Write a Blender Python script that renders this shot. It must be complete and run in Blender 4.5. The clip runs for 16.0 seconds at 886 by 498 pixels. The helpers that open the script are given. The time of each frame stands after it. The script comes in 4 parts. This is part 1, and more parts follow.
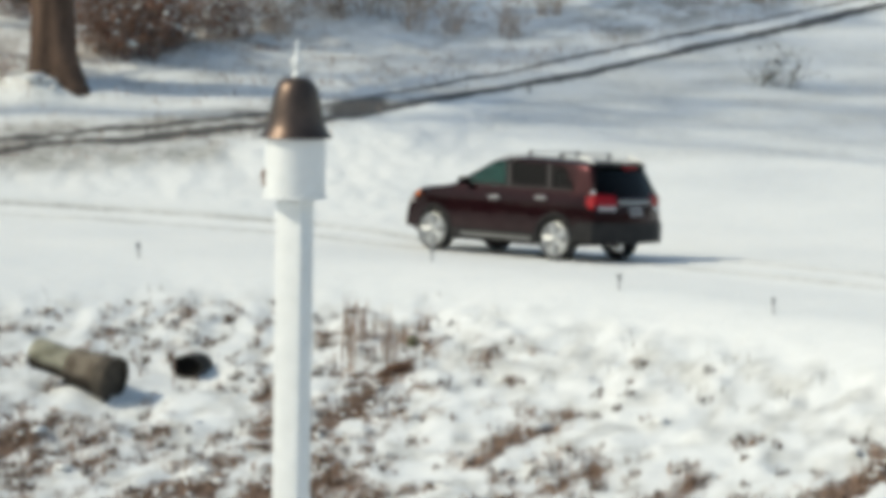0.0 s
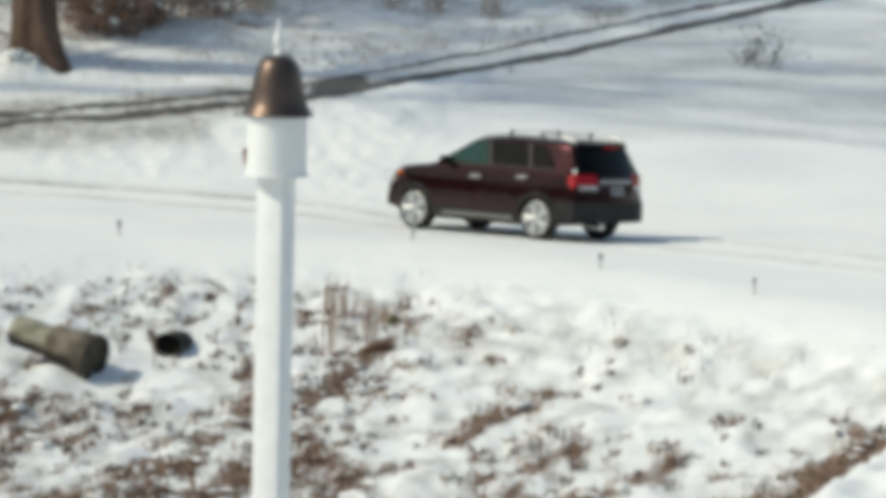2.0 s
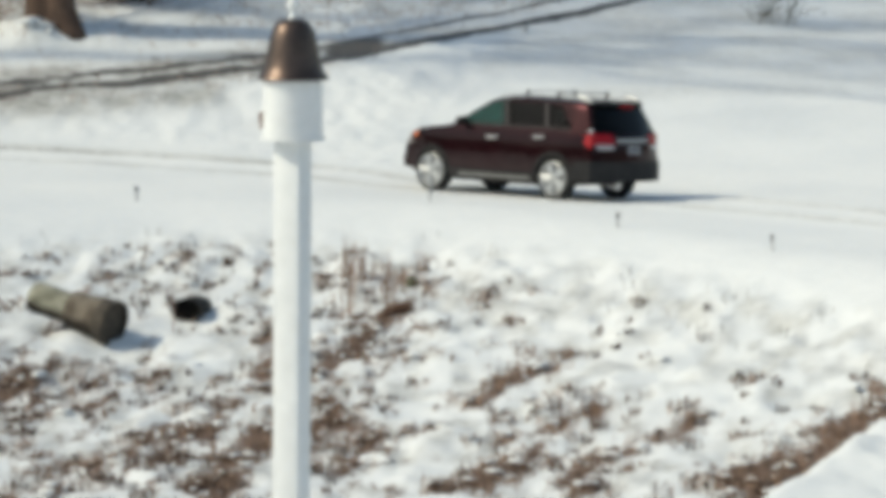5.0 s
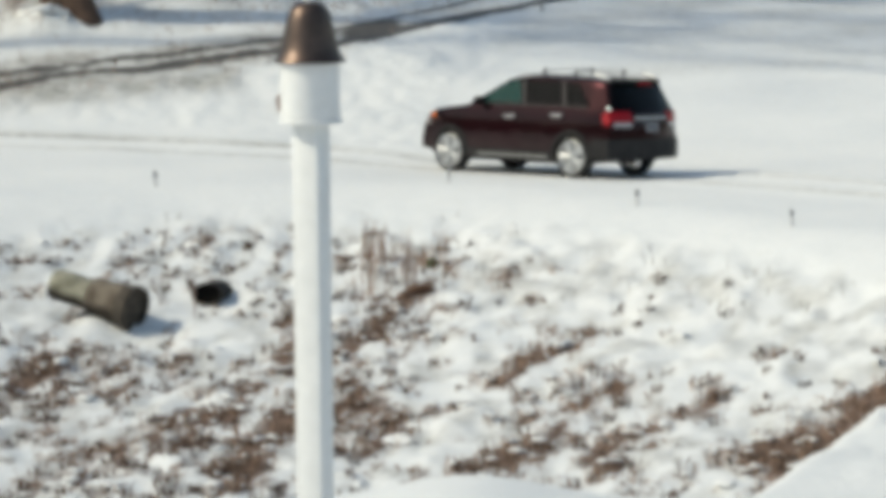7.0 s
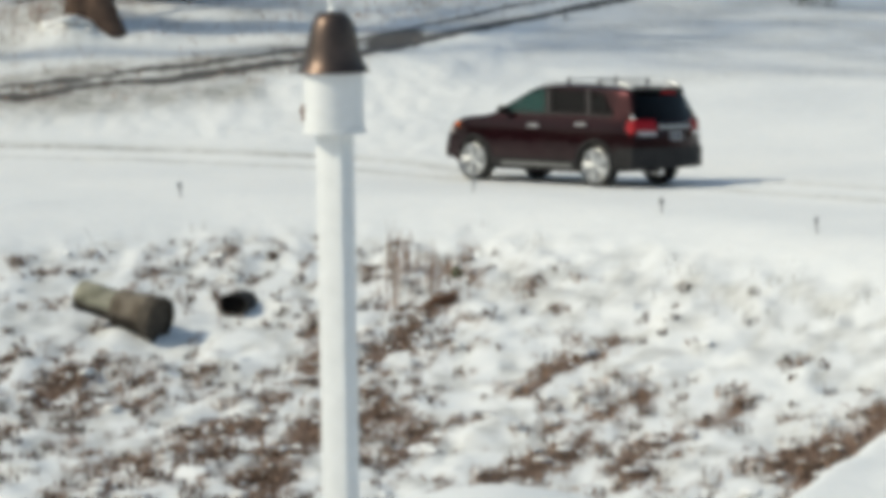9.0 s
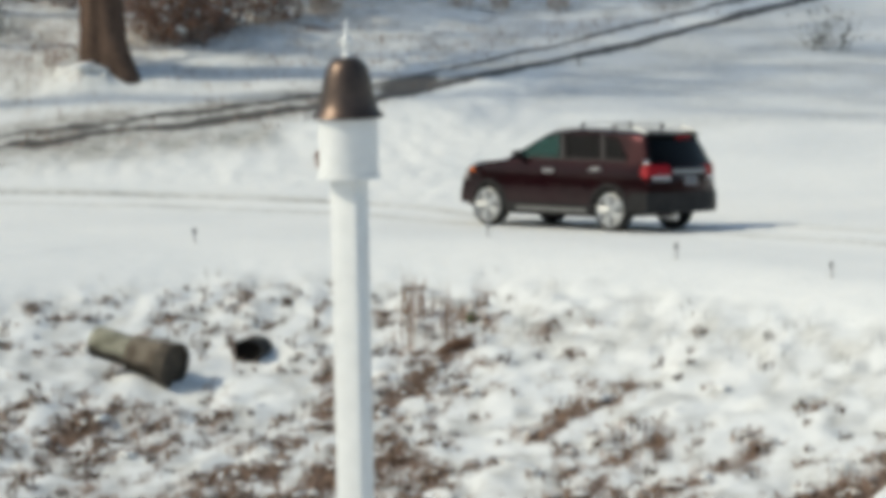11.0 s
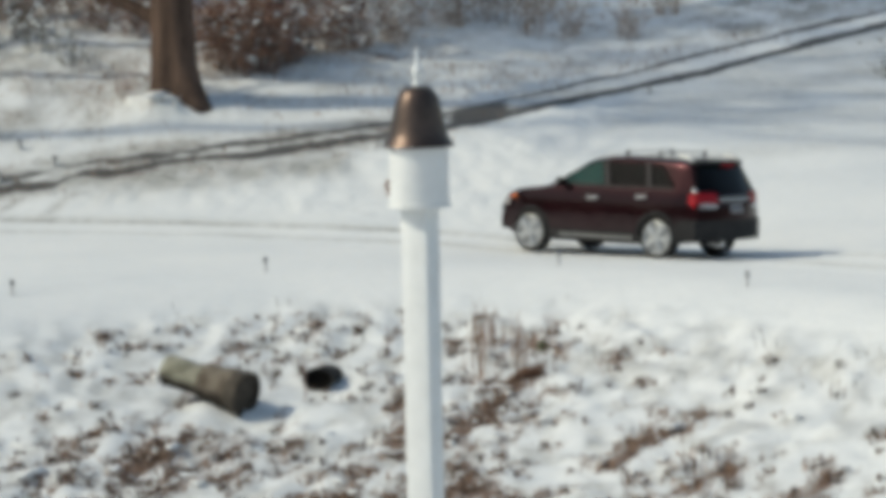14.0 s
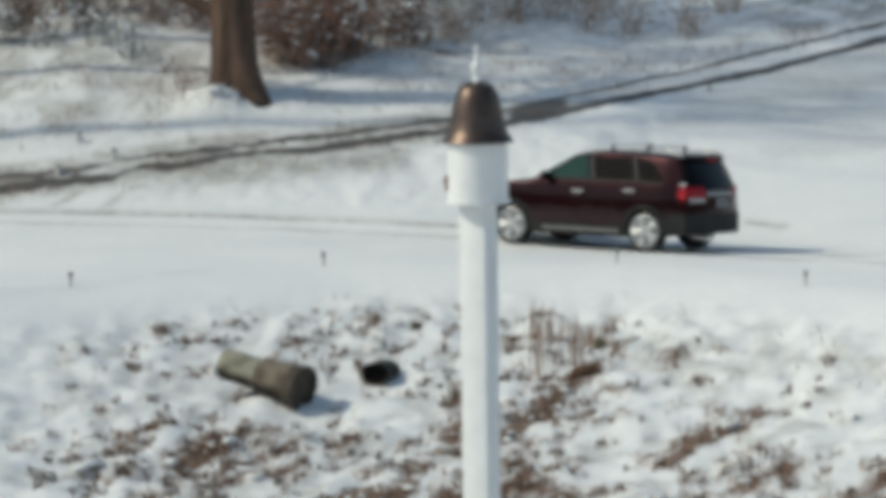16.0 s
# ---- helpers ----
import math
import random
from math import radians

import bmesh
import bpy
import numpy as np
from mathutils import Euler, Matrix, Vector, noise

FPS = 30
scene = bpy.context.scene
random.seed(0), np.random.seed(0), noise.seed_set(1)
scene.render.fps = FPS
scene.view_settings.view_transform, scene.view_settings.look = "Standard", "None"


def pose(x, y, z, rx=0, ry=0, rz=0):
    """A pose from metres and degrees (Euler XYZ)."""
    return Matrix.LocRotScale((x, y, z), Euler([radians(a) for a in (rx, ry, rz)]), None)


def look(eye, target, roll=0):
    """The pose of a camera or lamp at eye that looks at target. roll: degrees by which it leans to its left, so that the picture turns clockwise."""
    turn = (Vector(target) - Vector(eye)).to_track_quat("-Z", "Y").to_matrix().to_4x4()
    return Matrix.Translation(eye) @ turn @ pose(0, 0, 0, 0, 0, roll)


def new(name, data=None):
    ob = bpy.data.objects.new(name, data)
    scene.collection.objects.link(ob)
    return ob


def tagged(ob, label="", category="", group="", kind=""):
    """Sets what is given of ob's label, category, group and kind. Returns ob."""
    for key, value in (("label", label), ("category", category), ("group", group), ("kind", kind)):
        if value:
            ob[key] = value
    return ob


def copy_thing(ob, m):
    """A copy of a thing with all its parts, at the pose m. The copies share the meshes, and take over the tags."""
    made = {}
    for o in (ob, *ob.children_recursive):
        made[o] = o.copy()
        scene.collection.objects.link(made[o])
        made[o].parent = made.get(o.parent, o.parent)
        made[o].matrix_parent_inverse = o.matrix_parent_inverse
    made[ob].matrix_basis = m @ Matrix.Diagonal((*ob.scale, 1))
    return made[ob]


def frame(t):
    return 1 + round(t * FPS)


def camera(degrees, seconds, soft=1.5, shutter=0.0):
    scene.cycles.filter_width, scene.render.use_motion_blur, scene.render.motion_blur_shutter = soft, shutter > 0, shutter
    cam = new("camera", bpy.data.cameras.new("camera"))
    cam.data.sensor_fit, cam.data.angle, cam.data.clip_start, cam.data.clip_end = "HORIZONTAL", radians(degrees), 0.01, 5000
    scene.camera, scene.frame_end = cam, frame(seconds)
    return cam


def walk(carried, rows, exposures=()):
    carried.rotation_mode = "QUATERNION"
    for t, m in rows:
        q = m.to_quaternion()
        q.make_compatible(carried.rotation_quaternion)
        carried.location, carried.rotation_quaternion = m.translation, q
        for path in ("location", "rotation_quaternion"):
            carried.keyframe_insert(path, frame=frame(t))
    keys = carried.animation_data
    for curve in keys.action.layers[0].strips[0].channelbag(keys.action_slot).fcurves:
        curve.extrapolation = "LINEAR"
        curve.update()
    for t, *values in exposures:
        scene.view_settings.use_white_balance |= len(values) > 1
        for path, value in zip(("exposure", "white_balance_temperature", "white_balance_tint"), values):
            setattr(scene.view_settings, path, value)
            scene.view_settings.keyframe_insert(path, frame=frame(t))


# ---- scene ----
cam = camera(15, 16.0, soft=7.0)
EYE = (0.0, 0.0, 5.4)
# seconds, turn to the left, tilt downwards and lean, in degrees
TURNS = (
    (0, -0.014, 5.427, 1.062), (0.5, 0.121, 5.384, 0.849), (1, 0.035, 5.687, 0.872), (1.5, -0.430, 5.912, 0.950),
    (2, -0.345, 5.780, 1.313), (2.5, -0.700, 5.897, 1.351), (3, -0.664, 5.960, 1.203), (3.5, -0.400, 5.900, 0.953),
    (4, -0.225, 6.160, 0.796), (4.5, -0.147, 6.334, 0.679), (7, 0.287, 6.775, -0.500), (7.5, 0.290, 6.813, -0.634),
    (8, 0.346, 6.768, -0.688), (8.5, 0.427, 6.671, -0.624), (9, 0.705, 6.609, -0.801), (9.2, 0.811, 6.459, -0.831),
    (11.3, 1.015, 5.832, -1.047), (11.5, 1.145, 5.986, -1.067), (12, 1.348, 5.867, -0.811), (12.5, 1.437, 5.722, -0.968),
    (13, 1.456, 5.442, -1.057), (13.5, 1.737, 5.354, -1.277), (14, 2.145, 5.327, -1.167), (14.5, 2.555, 5.675, -0.950),
    (15, 2.909, 5.803, -0.772), (15.5, 2.906, 5.591, -0.549), (16, 3.139, 5.379, -0.741))


def aim(turn, tilt, lean):
    a, b = radians(turn), radians(tilt)
    ahead = Vector((-math.sin(a) * math.cos(b), math.cos(a) * math.cos(b), -math.sin(b)))
    return look(EYE, Vector(EYE) + ahead * 50, lean)


walk(cam, [(t, aim(*r)) for t, *r in TURNS],
     exposures=((0, -0.19, 7680, 1), (4.5, -0.20, 7680, 1), (7, -0.24, 7720, 2), (9, -0.28, 7680, 2), (12.5, -0.33, 7660, 2), (16, -0.47, 7360, 1)))

# ---------------------------------------------------------------- light
SUN_EL, SUN_TO = radians(42), Vector((-0.98, -0.19, 0)).normalized()
world = bpy.data.worlds.new("sky")
scene.world = world
world.use_nodes = True
_wn = world.node_tree.nodes
_sky = _wn.new("ShaderNodeTexSky")
_sky.sky_type, _sky.sun_disc = "NISHITA", False
_sky.sun_elevation, _sky.sun_rotation = SUN_EL, math.atan2(SUN_TO.x, SUN_TO.y)
_sky.air_density, _sky.dust_density = 1.0, 1.0
_wn["Background"].inputs[1].default_value = 0.20
world.node_tree.links.new(_sky.outputs[0], _wn["Background"].inputs[0])
sun_data = bpy.data.lights.new("sun", "SUN")
sun_data.energy, sun_data.angle, sun_data.color = 3.0, radians(1.1), (1.0, 0.96, 0.9)
sun = new("sun", sun_data)
_s = SUN_TO * math.cos(SUN_EL) + Vector((0, 0, math.sin(SUN_EL)))
sun.matrix_world = look(_s * 100, (0, 0, 0))


# ---------------------------------------------------------------- materials
def shader(name, colour, rough=0.6, metal=0.0, coat=0.0, spec=0.5, emit=0.0):
    m = bpy.data.materials.new(name)
    m.use_nodes = True
    b = m.node_tree.nodes["Principled BSDF"]
    b.inputs["Base Color"].default_value = (*colour, 1)
    b.inputs["Roughness"].default_value, b.inputs["Metallic"].default_value = rough, metal
    b.inputs["Coat Weight"].default_value, b.inputs["Specular IOR Level"].default_value = coat, spec
    if emit:
        b.inputs["Emission Color"].default_value, b.inputs["Emission Strength"].default_value = (*colour, 1), emit
    return m, m.node_tree.nodes, m.node_tree.links, b


def noise_node(nodes, links, scale, detail=4, stretch=(1, 1, 1), rough=0.6):
    co, mp, nz = nodes.new("ShaderNodeTexCoord"), nodes.new("ShaderNodeMapping"), nodes.new("ShaderNodeTexNoise")
    mp.inputs["Scale"].default_value = stretch
    nz.inputs["Scale"].default_value, nz.inputs["Detail"].default_value, nz.inputs["Roughness"].default_value = scale, detail, rough
    links.new(co.outputs["Object"], mp.inputs[0])
    links.new(mp.outputs[0], nz.inputs["Vector"])
    return nz.outputs["Fac"]


def two_tone(nodes, links, fac, low, high, a=0.35, b=0.65):
    r = nodes.new("ShaderNodeValToRGB")
    r.color_ramp.elements[0].position, r.color_ramp.elements[1].position = a, b
    r.color_ramp.elements[0].color, r.color_ramp.elements[1].color = (*low, 1), (*high, 1)
    links.new(fac, r.inputs[0])
    return r.outputs[0]


def blend(nodes, links, fac, one, two):
    m = nodes.new("ShaderNodeMix")
    m.data_type = "RGBA"
    for sock, v in ((m.inputs[0], fac), (m.inputs[6], one), (m.inputs[7], two)):
        if isinstance(v, bpy.types.NodeSocket):
            links.new(v, sock)
        else:
            sock.default_value = v if isinstance(v, float) else (*v, 1)
    return m.outputs[2]


def relief(nodes, links, b, fac, strength, distance):
    n = nodes.new("ShaderNodeBump")
    n.inputs["Strength"].default_value, n.inputs["Distance"].default_value = strength, distance
    links.new(fac, n.inputs["Height"])
    links.new(n.outputs[0], b.inputs["Normal"])


def mottled(name, low, high, scale, rough=0.7, bump=0.3, depth=0.01, stretch=(1, 1, 1), metal=0.0, coat=0.0, spec=0.5, a=0.35, z=0.65):
    """A material that wavers between two colours at a coarse and a fine scale."""
    m, n, l, b = shader(name, low, rough, metal, coat, spec)
    coarse, fine = noise_node(n, l, scale, 4, stretch), noise_node(n, l, scale * 7, 3, stretch)
    base = two_tone(n, l, coarse, low, high, a, z)
    shade = two_tone(n, l, fine, tuple(c * 0.8 for c in low), high, 0.3, 0.7)
    l.new(blend(n, l, 0.35, base, shade), b.inputs["Base Color"])
    if bump:
        relief(n, l, b, fine, bump, depth)
    return m


def island_varied(name, low, high, rough=0.9):
    m, n, l, b = shader(name, low, rough, spec=0.2)
    g = n.new("ShaderNodeNewGeometry")
    l.new(two_tone(n, l, g.outputs["Random Per Island"], low, high, 0.0, 1.0), b.inputs["Base Color"])
    return m


def ground_material():
    m, n, l, b = shader("snowy_ground", (0.8, 0.8, 0.8), 0.75, spec=0.25)
    coarse, fine, grit = noise_node(n, l, 0.35, 5), noise_node(n, l, 5, 5), noise_node(n, l, 38, 3)
    snow = blend(n, l, 0.4, two_tone(n, l, coarse, (0.72, 0.745, 0.755), (0.82, 0.83, 0.82)), two_tone(n, l, fine, (0.74, 0.755, 0.76), (0.83, 0.835, 0.83)))
    litter = blend(n, l, 0.5, two_tone(n, l, fine, (0.055, 0.038, 0.031), (0.28, 0.185, 0.14)), two_tone(n, l, grit, (0.055, 0.040, 0.034), (0.37, 0.255, 0.195)))
    slush_shade = two_tone(n, l, fine, (0.24, 0.235, 0.215), (0.55, 0.55, 0.53))
    at = []
    for name in ("bare", "slush_shade", "wet"):
        node = n.new("ShaderNodeAttribute")
        node.attribute_name = name
        at.append(node.outputs["Fac"])
    # ragged patches: the cover gives way where grain and bareness add up
    add = n.new("ShaderNodeMath")
    add.operation = "ADD"
    l.new(at[0], add.inputs[0])
    mul = n.new("ShaderNodeMath")
    mul.operation = "MULTIPLY_ADD"
    mul.inputs[1].default_value, mul.inputs[2].default_value = 2.5, -1.27
    l.new(noise_node(n, l, 11.0, 6, (1, 0.45, 1), 0.72), mul.inputs[0])
    l.new(mul.outputs[0], add.inputs[1])
    cut = two_tone(n, l, add.outputs[0], (0, 0, 0), (1, 1, 1), 0.36, 0.88)
    snow = blend(n, l, at[1], snow, slush_shade)
    wet = n.new("ShaderNodeMath")
    wet.operation = "MULTIPLY_ADD"
    wet.inputs[1].default_value = 0.9
    l.new(noise_node(n, l, 4.5, 5, (0.6, 1, 1)), wet.inputs[0])
    l.new(at[2], wet.inputs[2])
    thaw = two_tone(n, l, wet.outputs[0], (0, 0, 0), (1, 1, 1), 0.74, 1.22)
    cover = blend(n, l, cut, snow, litter)
    l.new(blend(n, l, thaw, cover, two_tone(n, l, grit, (0.040, 0.038, 0.038), (0.14, 0.135, 0.13))), b.inputs["Base Color"])
    relief(n, l, b, blend(n, l, 0.45, fine, noise_node(n, l, 13, 4)), 0.6, 0.07)
    return m


def bark_material():
    m = mottled("bark", (0.044, 0.030, 0.024), (0.15, 0.098, 0.074), 5, 0.95, 1.0, 0.03, (1, 1, 0.16), spec=0.15)
    return m


def pipe_material(name, low, high):
    """Weathered concrete, underside shade painted into its colour; the pipe's own y points up."""
    m, n, l, b = shader(name, low, 0.9, spec=0.2)
    grain = noise_node(n, l, 3.5, 4)
    dry = two_tone(n, l, grain, low, high)
    co, sep, sag = n.new("ShaderNodeTexCoord"), n.new("ShaderNodeSeparateXYZ"), n.new("ShaderNodeMath")
    l.new(co.outputs["Object"], sep.inputs[0])
    sag.operation = "MULTIPLY_ADD"
    sag.inputs[1].default_value = 0.16
    l.new(noise_node(n, l, 5, 4), sag.inputs[0])
    l.new(sep.outputs[1], sag.inputs[2])
    under_shade = two_tone(n, l, sag.outputs[0], (1, 1, 1), (0, 0, 0), 0.0, 0.10)
    l.new(blend(n, l, under_shade, dry, (0.028, 0.023, 0.018)), b.inputs["Base Color"])
    relief(n, l, b, noise_node(n, l, 24, 3), 0.5, 0.01)
    return m


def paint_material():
    """Dark metallic maroon under clear lacquer; dirt and snow's reflection painted low on flanks."""
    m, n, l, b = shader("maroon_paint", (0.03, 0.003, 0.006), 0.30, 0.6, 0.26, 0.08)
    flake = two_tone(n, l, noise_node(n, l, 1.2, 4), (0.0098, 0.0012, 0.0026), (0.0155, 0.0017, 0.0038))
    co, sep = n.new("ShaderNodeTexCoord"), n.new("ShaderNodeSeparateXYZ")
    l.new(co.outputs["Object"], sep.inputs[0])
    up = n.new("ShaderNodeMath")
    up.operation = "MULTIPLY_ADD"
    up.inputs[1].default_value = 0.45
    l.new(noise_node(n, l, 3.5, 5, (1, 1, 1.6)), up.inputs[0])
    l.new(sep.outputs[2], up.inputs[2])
    dirt_and_sheen = two_tone(n, l, up.outputs[0], (0.15, 0.15, 0.15), (0, 0, 0), 0.72, 1.02)
    l.new(blend(n, l, dirt_and_sheen, flake, (0.16, 0.135, 0.135)), b.inputs["Base Color"])
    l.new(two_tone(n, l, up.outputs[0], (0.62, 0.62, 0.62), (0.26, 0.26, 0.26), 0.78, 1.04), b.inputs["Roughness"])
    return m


SNOW = mottled("snow", (0.74, 0.755, 0.76), (0.83, 0.835, 0.83), 4, 0.75, 0.4, 0.02, spec=0.25)
GROUND = ground_material()
BARK = bark_material()
TWIG = island_varied("twig", (0.13, 0.095, 0.08), (0.42, 0.31, 0.265))
DEADLEAF = island_varied("dead_leaf", (0.075, 0.036, 0.026), (0.40, 0.22, 0.155))
GRASS = island_varied("dry_grass", (0.032, 0.021, 0.017), (0.42, 0.285, 0.21))
TUFT = island_varied("withered_tuft", (0.026, 0.019, 0.017), (0.22, 0.145, 0.11))
REED = island_varied("reed", (0.17, 0.105, 0.078), (0.40, 0.28, 0.21))
PALEWEED = island_varied("pale_weed", (0.27, 0.205, 0.165), (0.58, 0.47, 0.39))
GREYTWIG = island_varied("grey_twig", (0.10, 0.10, 0.085), (0.26, 0.24, 0.20))
ASPHALT = mottled("asphalt", (0.032, 0.031, 0.032), (0.13, 0.126, 0.122), 3, 0.75, 0.4, 0.01)
CONCRETE = pipe_material("concrete", (0.15, 0.145, 0.11), (0.36, 0.35, 0.28))
BROWNPIPE = mottled("dark_brown_concrete", (0.030, 0.026, 0.022), (0.085, 0.070, 0.055), 7, 0.7, 0.6, 0.01, spec=0.2)
DARKPIPE = pipe_material("weathered_concrete", (0.085, 0.068, 0.052), (0.21, 0.18, 0.145))
HOLLOW_SHADE = mottled("culvert_shade", (0.004, 0.0038, 0.0035), (0.009, 0.0085, 0.008), 4, 0.95, 0.3, 0.01, spec=0.05)
RUST = mottled("rusty_earth", (0.07, 0.036, 0.022), (0.17, 0.085, 0.05), 6, 0.9, 0.5, 0.01)
VINYL = mottled("white_vinyl", (0.72, 0.735, 0.735), (0.77, 0.78, 0.78), 2, 0.42, 0.03, 0.001)
COPPER = mottled("aged_copper", (0.068, 0.050, 0.043), (0.128, 0.092, 0.076), 9, 0.40, 0.12, 0.003, metal=0.85)
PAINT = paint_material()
PLASTIC = mottled("black_plastic", (0.018, 0.018, 0.019), (0.040, 0.038, 0.038), 5, 0.65, 0.15, 0.003, spec=0.15)
INTERIOR = mottled("dark_cloth", (0.020, 0.021, 0.023), (0.045, 0.045, 0.047), 8, 0.9, 0.2, 0.004)
RUBBER = mottled("tyre_rubber", (0.014, 0.014, 0.014), (0.035, 0.033, 0.032), 10, 0.85, 0.3, 0.004, spec=0.2)
DIRTYSNOW = mottled("dirty_snow", (0.26, 0.26, 0.26), (0.56, 0.56, 0.55), 14, 0.85, 0.3, 0.006)
ALLOY = mottled("alloy", (0.36, 0.37, 0.38), (0.60, 0.61, 0.61), 9, 0.38, 0.05, 0.002, metal=0.45)
CHROME = shader("chrome", (0.75, 0.76, 0.78), 0.22, 1.0)[0]
DULLSILVER = shader("dull_silver", (0.34, 0.34, 0.335), 0.5, spec=0.3)[0]
SILLGREY = shader("dull_silver_trim", (0.22, 0.22, 0.215), 0.5, spec=0.3)[0]
GREYTRIM = shader("satin_grey_trim", (0.058, 0.053, 0.055), 0.6, spec=0.14)[0]
GLOSSBLACK = shader("satin_black", (0.005, 0.005, 0.0055), 0.55, spec=0.04)[0]
REDLAMP = shader("red_lamp_lens", (0.30, 0.003, 0.008), 0.2, spec=0.3, emit=0.02)[0]
CLEARLAMP = shader("clear_lamp_lens", (0.40, 0.37, 0.37), 0.12, coat=0.8)[0]
AMBER = shader("amber_lens", (0.75, 0.16, 0.03), 0.15, coat=0.8, emit=0.1)[0]
PLATE = shader("plate_white", (0.28, 0.28, 0.29), 0.5)[0]
INK = shader("ink", (0.05, 0.06, 0.09), 0.6)[0]
STAKE = mottled("weathered_stake", (0.42, 0.42, 0.415), (0.58, 0.575, 0.57), 12, 0.7, 0.2, 0.003)
REFLECTOR = shader("grey_reflector", (0.25, 0.252, 0.255), 0.4)[0]


def glass_material(name, tint, clear, rough=0.05):
    m, n, l, b = shader(name, tint, rough, spec=0.11)
    b.inputs["Transmission Weight"].default_value = clear
    b.inputs["IOR"].default_value = 1.22
    return m


FRONT_GLASS = glass_material("green_tinted_glass", (0.055, 0.17, 0.155), 0.75)
DARK_GLASS = glass_material("privacy_glass", (0.012, 0.015, 0.017), 0.92)


# ---------------------------------------------------------------- small builders
def part(name, bm, material, parent=None, label="", smooth=True):
    """Links a bmesh as one mesh object."""
    bmesh.ops.recalc_face_normals(bm, faces=bm.faces)
    me = bpy.data.meshes.new(name)
    bm.to_mesh(me)
    bm.free()
    me.materials.append(material)
    if smooth:
        me.shade_smooth()
        me.set_sharp_from_angle(angle=radians(38))
    ob = new(name, me)
    ob.parent = parent
    return tagged(ob, label)


def raw(name, verts, faces, material, parent=None, label="", smooth=False):
    me = bpy.data.meshes.new(name)
    me.from_pydata(verts, [], faces)
    me.materials.append(material)
    if smooth:
        me.shade_smooth()
    ob = new(name, me)
    ob.parent = parent
    return tagged(ob, label)


def empty(name, m, label, category, group="", kind=""):
    ob = new(name)
    ob.matrix_world = m
    ob.empty_display_size = 0.2
    return tagged(ob, label, category, group, kind)


def box(bm, lo, hi, bevel=0.0):
    lo, hi = Vector(lo), Vector(hi)
    got = bmesh.ops.create_cube(bm, size=1, matrix=Matrix.LocRotScale((lo + hi) / 2, None, hi - lo))
    if bevel:
        edges = list({e for v in got["verts"] for e in v.link_edges})
        bmesh.ops.bevel(bm, geom=edges, offset=bevel, segments=2, affect="EDGES", profile=0.5)


def lathe(bm, profile, steps=32, m=Matrix()):
    """Turns (radius, height) pairs about z."""
    rings = []
    for r, z in profile:
        if r < 1e-6:
            rings.append([bm.verts.new(m @ Vector((0, 0, z)))])
        else:
            rings.append([bm.verts.new(m @ Vector((r * math.cos(2 * math.pi * k / steps), r * math.sin(2 * math.pi * k / steps), z))) for k in range(steps)])
    for one, two in zip(rings, rings[1:]):
        for k in range(steps):
            j = (k + 1) % steps
            if len(one) == 1 and len(two) > 1:
                bm.faces.new((one[0], two[k], two[j]))
            elif len(two) == 1 and len(one) > 1:
                bm.faces.new((one[k], one[j], two[0]))
            elif len(one) > 1:
                bm.faces.new((one[k], one[j], two[j], two[k]))


def tube(bm, points, radii, sides=8):
    """A tapered tube along points."""
    rings = []
    pts = [Vector(p) for p in points]
    for i, p in enumerate(pts):
        way = (pts[min(i + 1, len(pts) - 1)] - pts[max(i - 1, 0)]).normalized()
        side = way.cross(Vector((0.31, 0.17, 0.93))).normalized()
        up = side.cross(way)
        rings.append([bm.verts.new(p + (side * math.cos(2 * math.pi * k / sides) + up * math.sin(2 * math.pi * k / sides)) * radii[i]) for k in range(sides)])
    for one, two in zip(rings, rings[1:]):
        for k in range(sides):
            j = (k + 1) % sides
            bm.faces.new((one[k], one[j], two[j], two[k]))
    bm.faces.new(rings[0][::-1])
    bm.faces.new(rings[-1])


# ---------------------------------------------------------------- the lie of the land
_LAT = np.random.RandomState(7).rand(128, 128)


def value_noise(x, y):
    """Smooth lattice noise, 0 to 1."""
    x, y = np.asarray(x, float), np.asarray(y, float)
    ix, iy = np.floor(x).astype(int), np.floor(y).astype(int)
    fx, fy = x - ix, y - iy
    fx, fy = fx * fx * (3 - 2 * fx), fy * fy * (3 - 2 * fy)
    a, b = _LAT[ix % 128, iy % 128], _LAT[(ix + 1) % 128, iy % 128]
    c, d = _LAT[ix % 128, (iy + 1) % 128], _LAT[(ix + 1) % 128, (iy + 1) % 128]
    return (a * (1 - fx) + b * fx) * (1 - fy) + (c * (1 - fx) + d * fx) * fy


def fractal(x, y, octaves=4):
    total, amp, norm = 0.0, 1.0, 0.0
    for k in range(octaves):
        total = total + amp * value_noise(np.asarray(x) * 2 ** k + 17.3 * k, np.asarray(y) * 2 ** k + 9.1 * k)
        norm += amp
        amp *= 0.5
    return total / norm


def ramp(a, b, v):
    s = np.clip((np.asarray(v, float) - a) / (b - a), 0, 1)
    return s * s * (3 - 2 * s)


def edge_y(x):
    """The driveway's edge on the ditch side."""
    x = np.asarray(x, float)
    s = np.clip(x, -16, 9) + 2.6
    return 54.9 - np.where(s > 0, 0.12, 0.105) * s * s


def track_y(x):
    """The middle of the driveway, along which cars go."""
    return 61.0 - 2.0 * np.log1p(np.exp((np.clip(np.asarray(x, float), -30, 14) + 1.5) / 2.0))


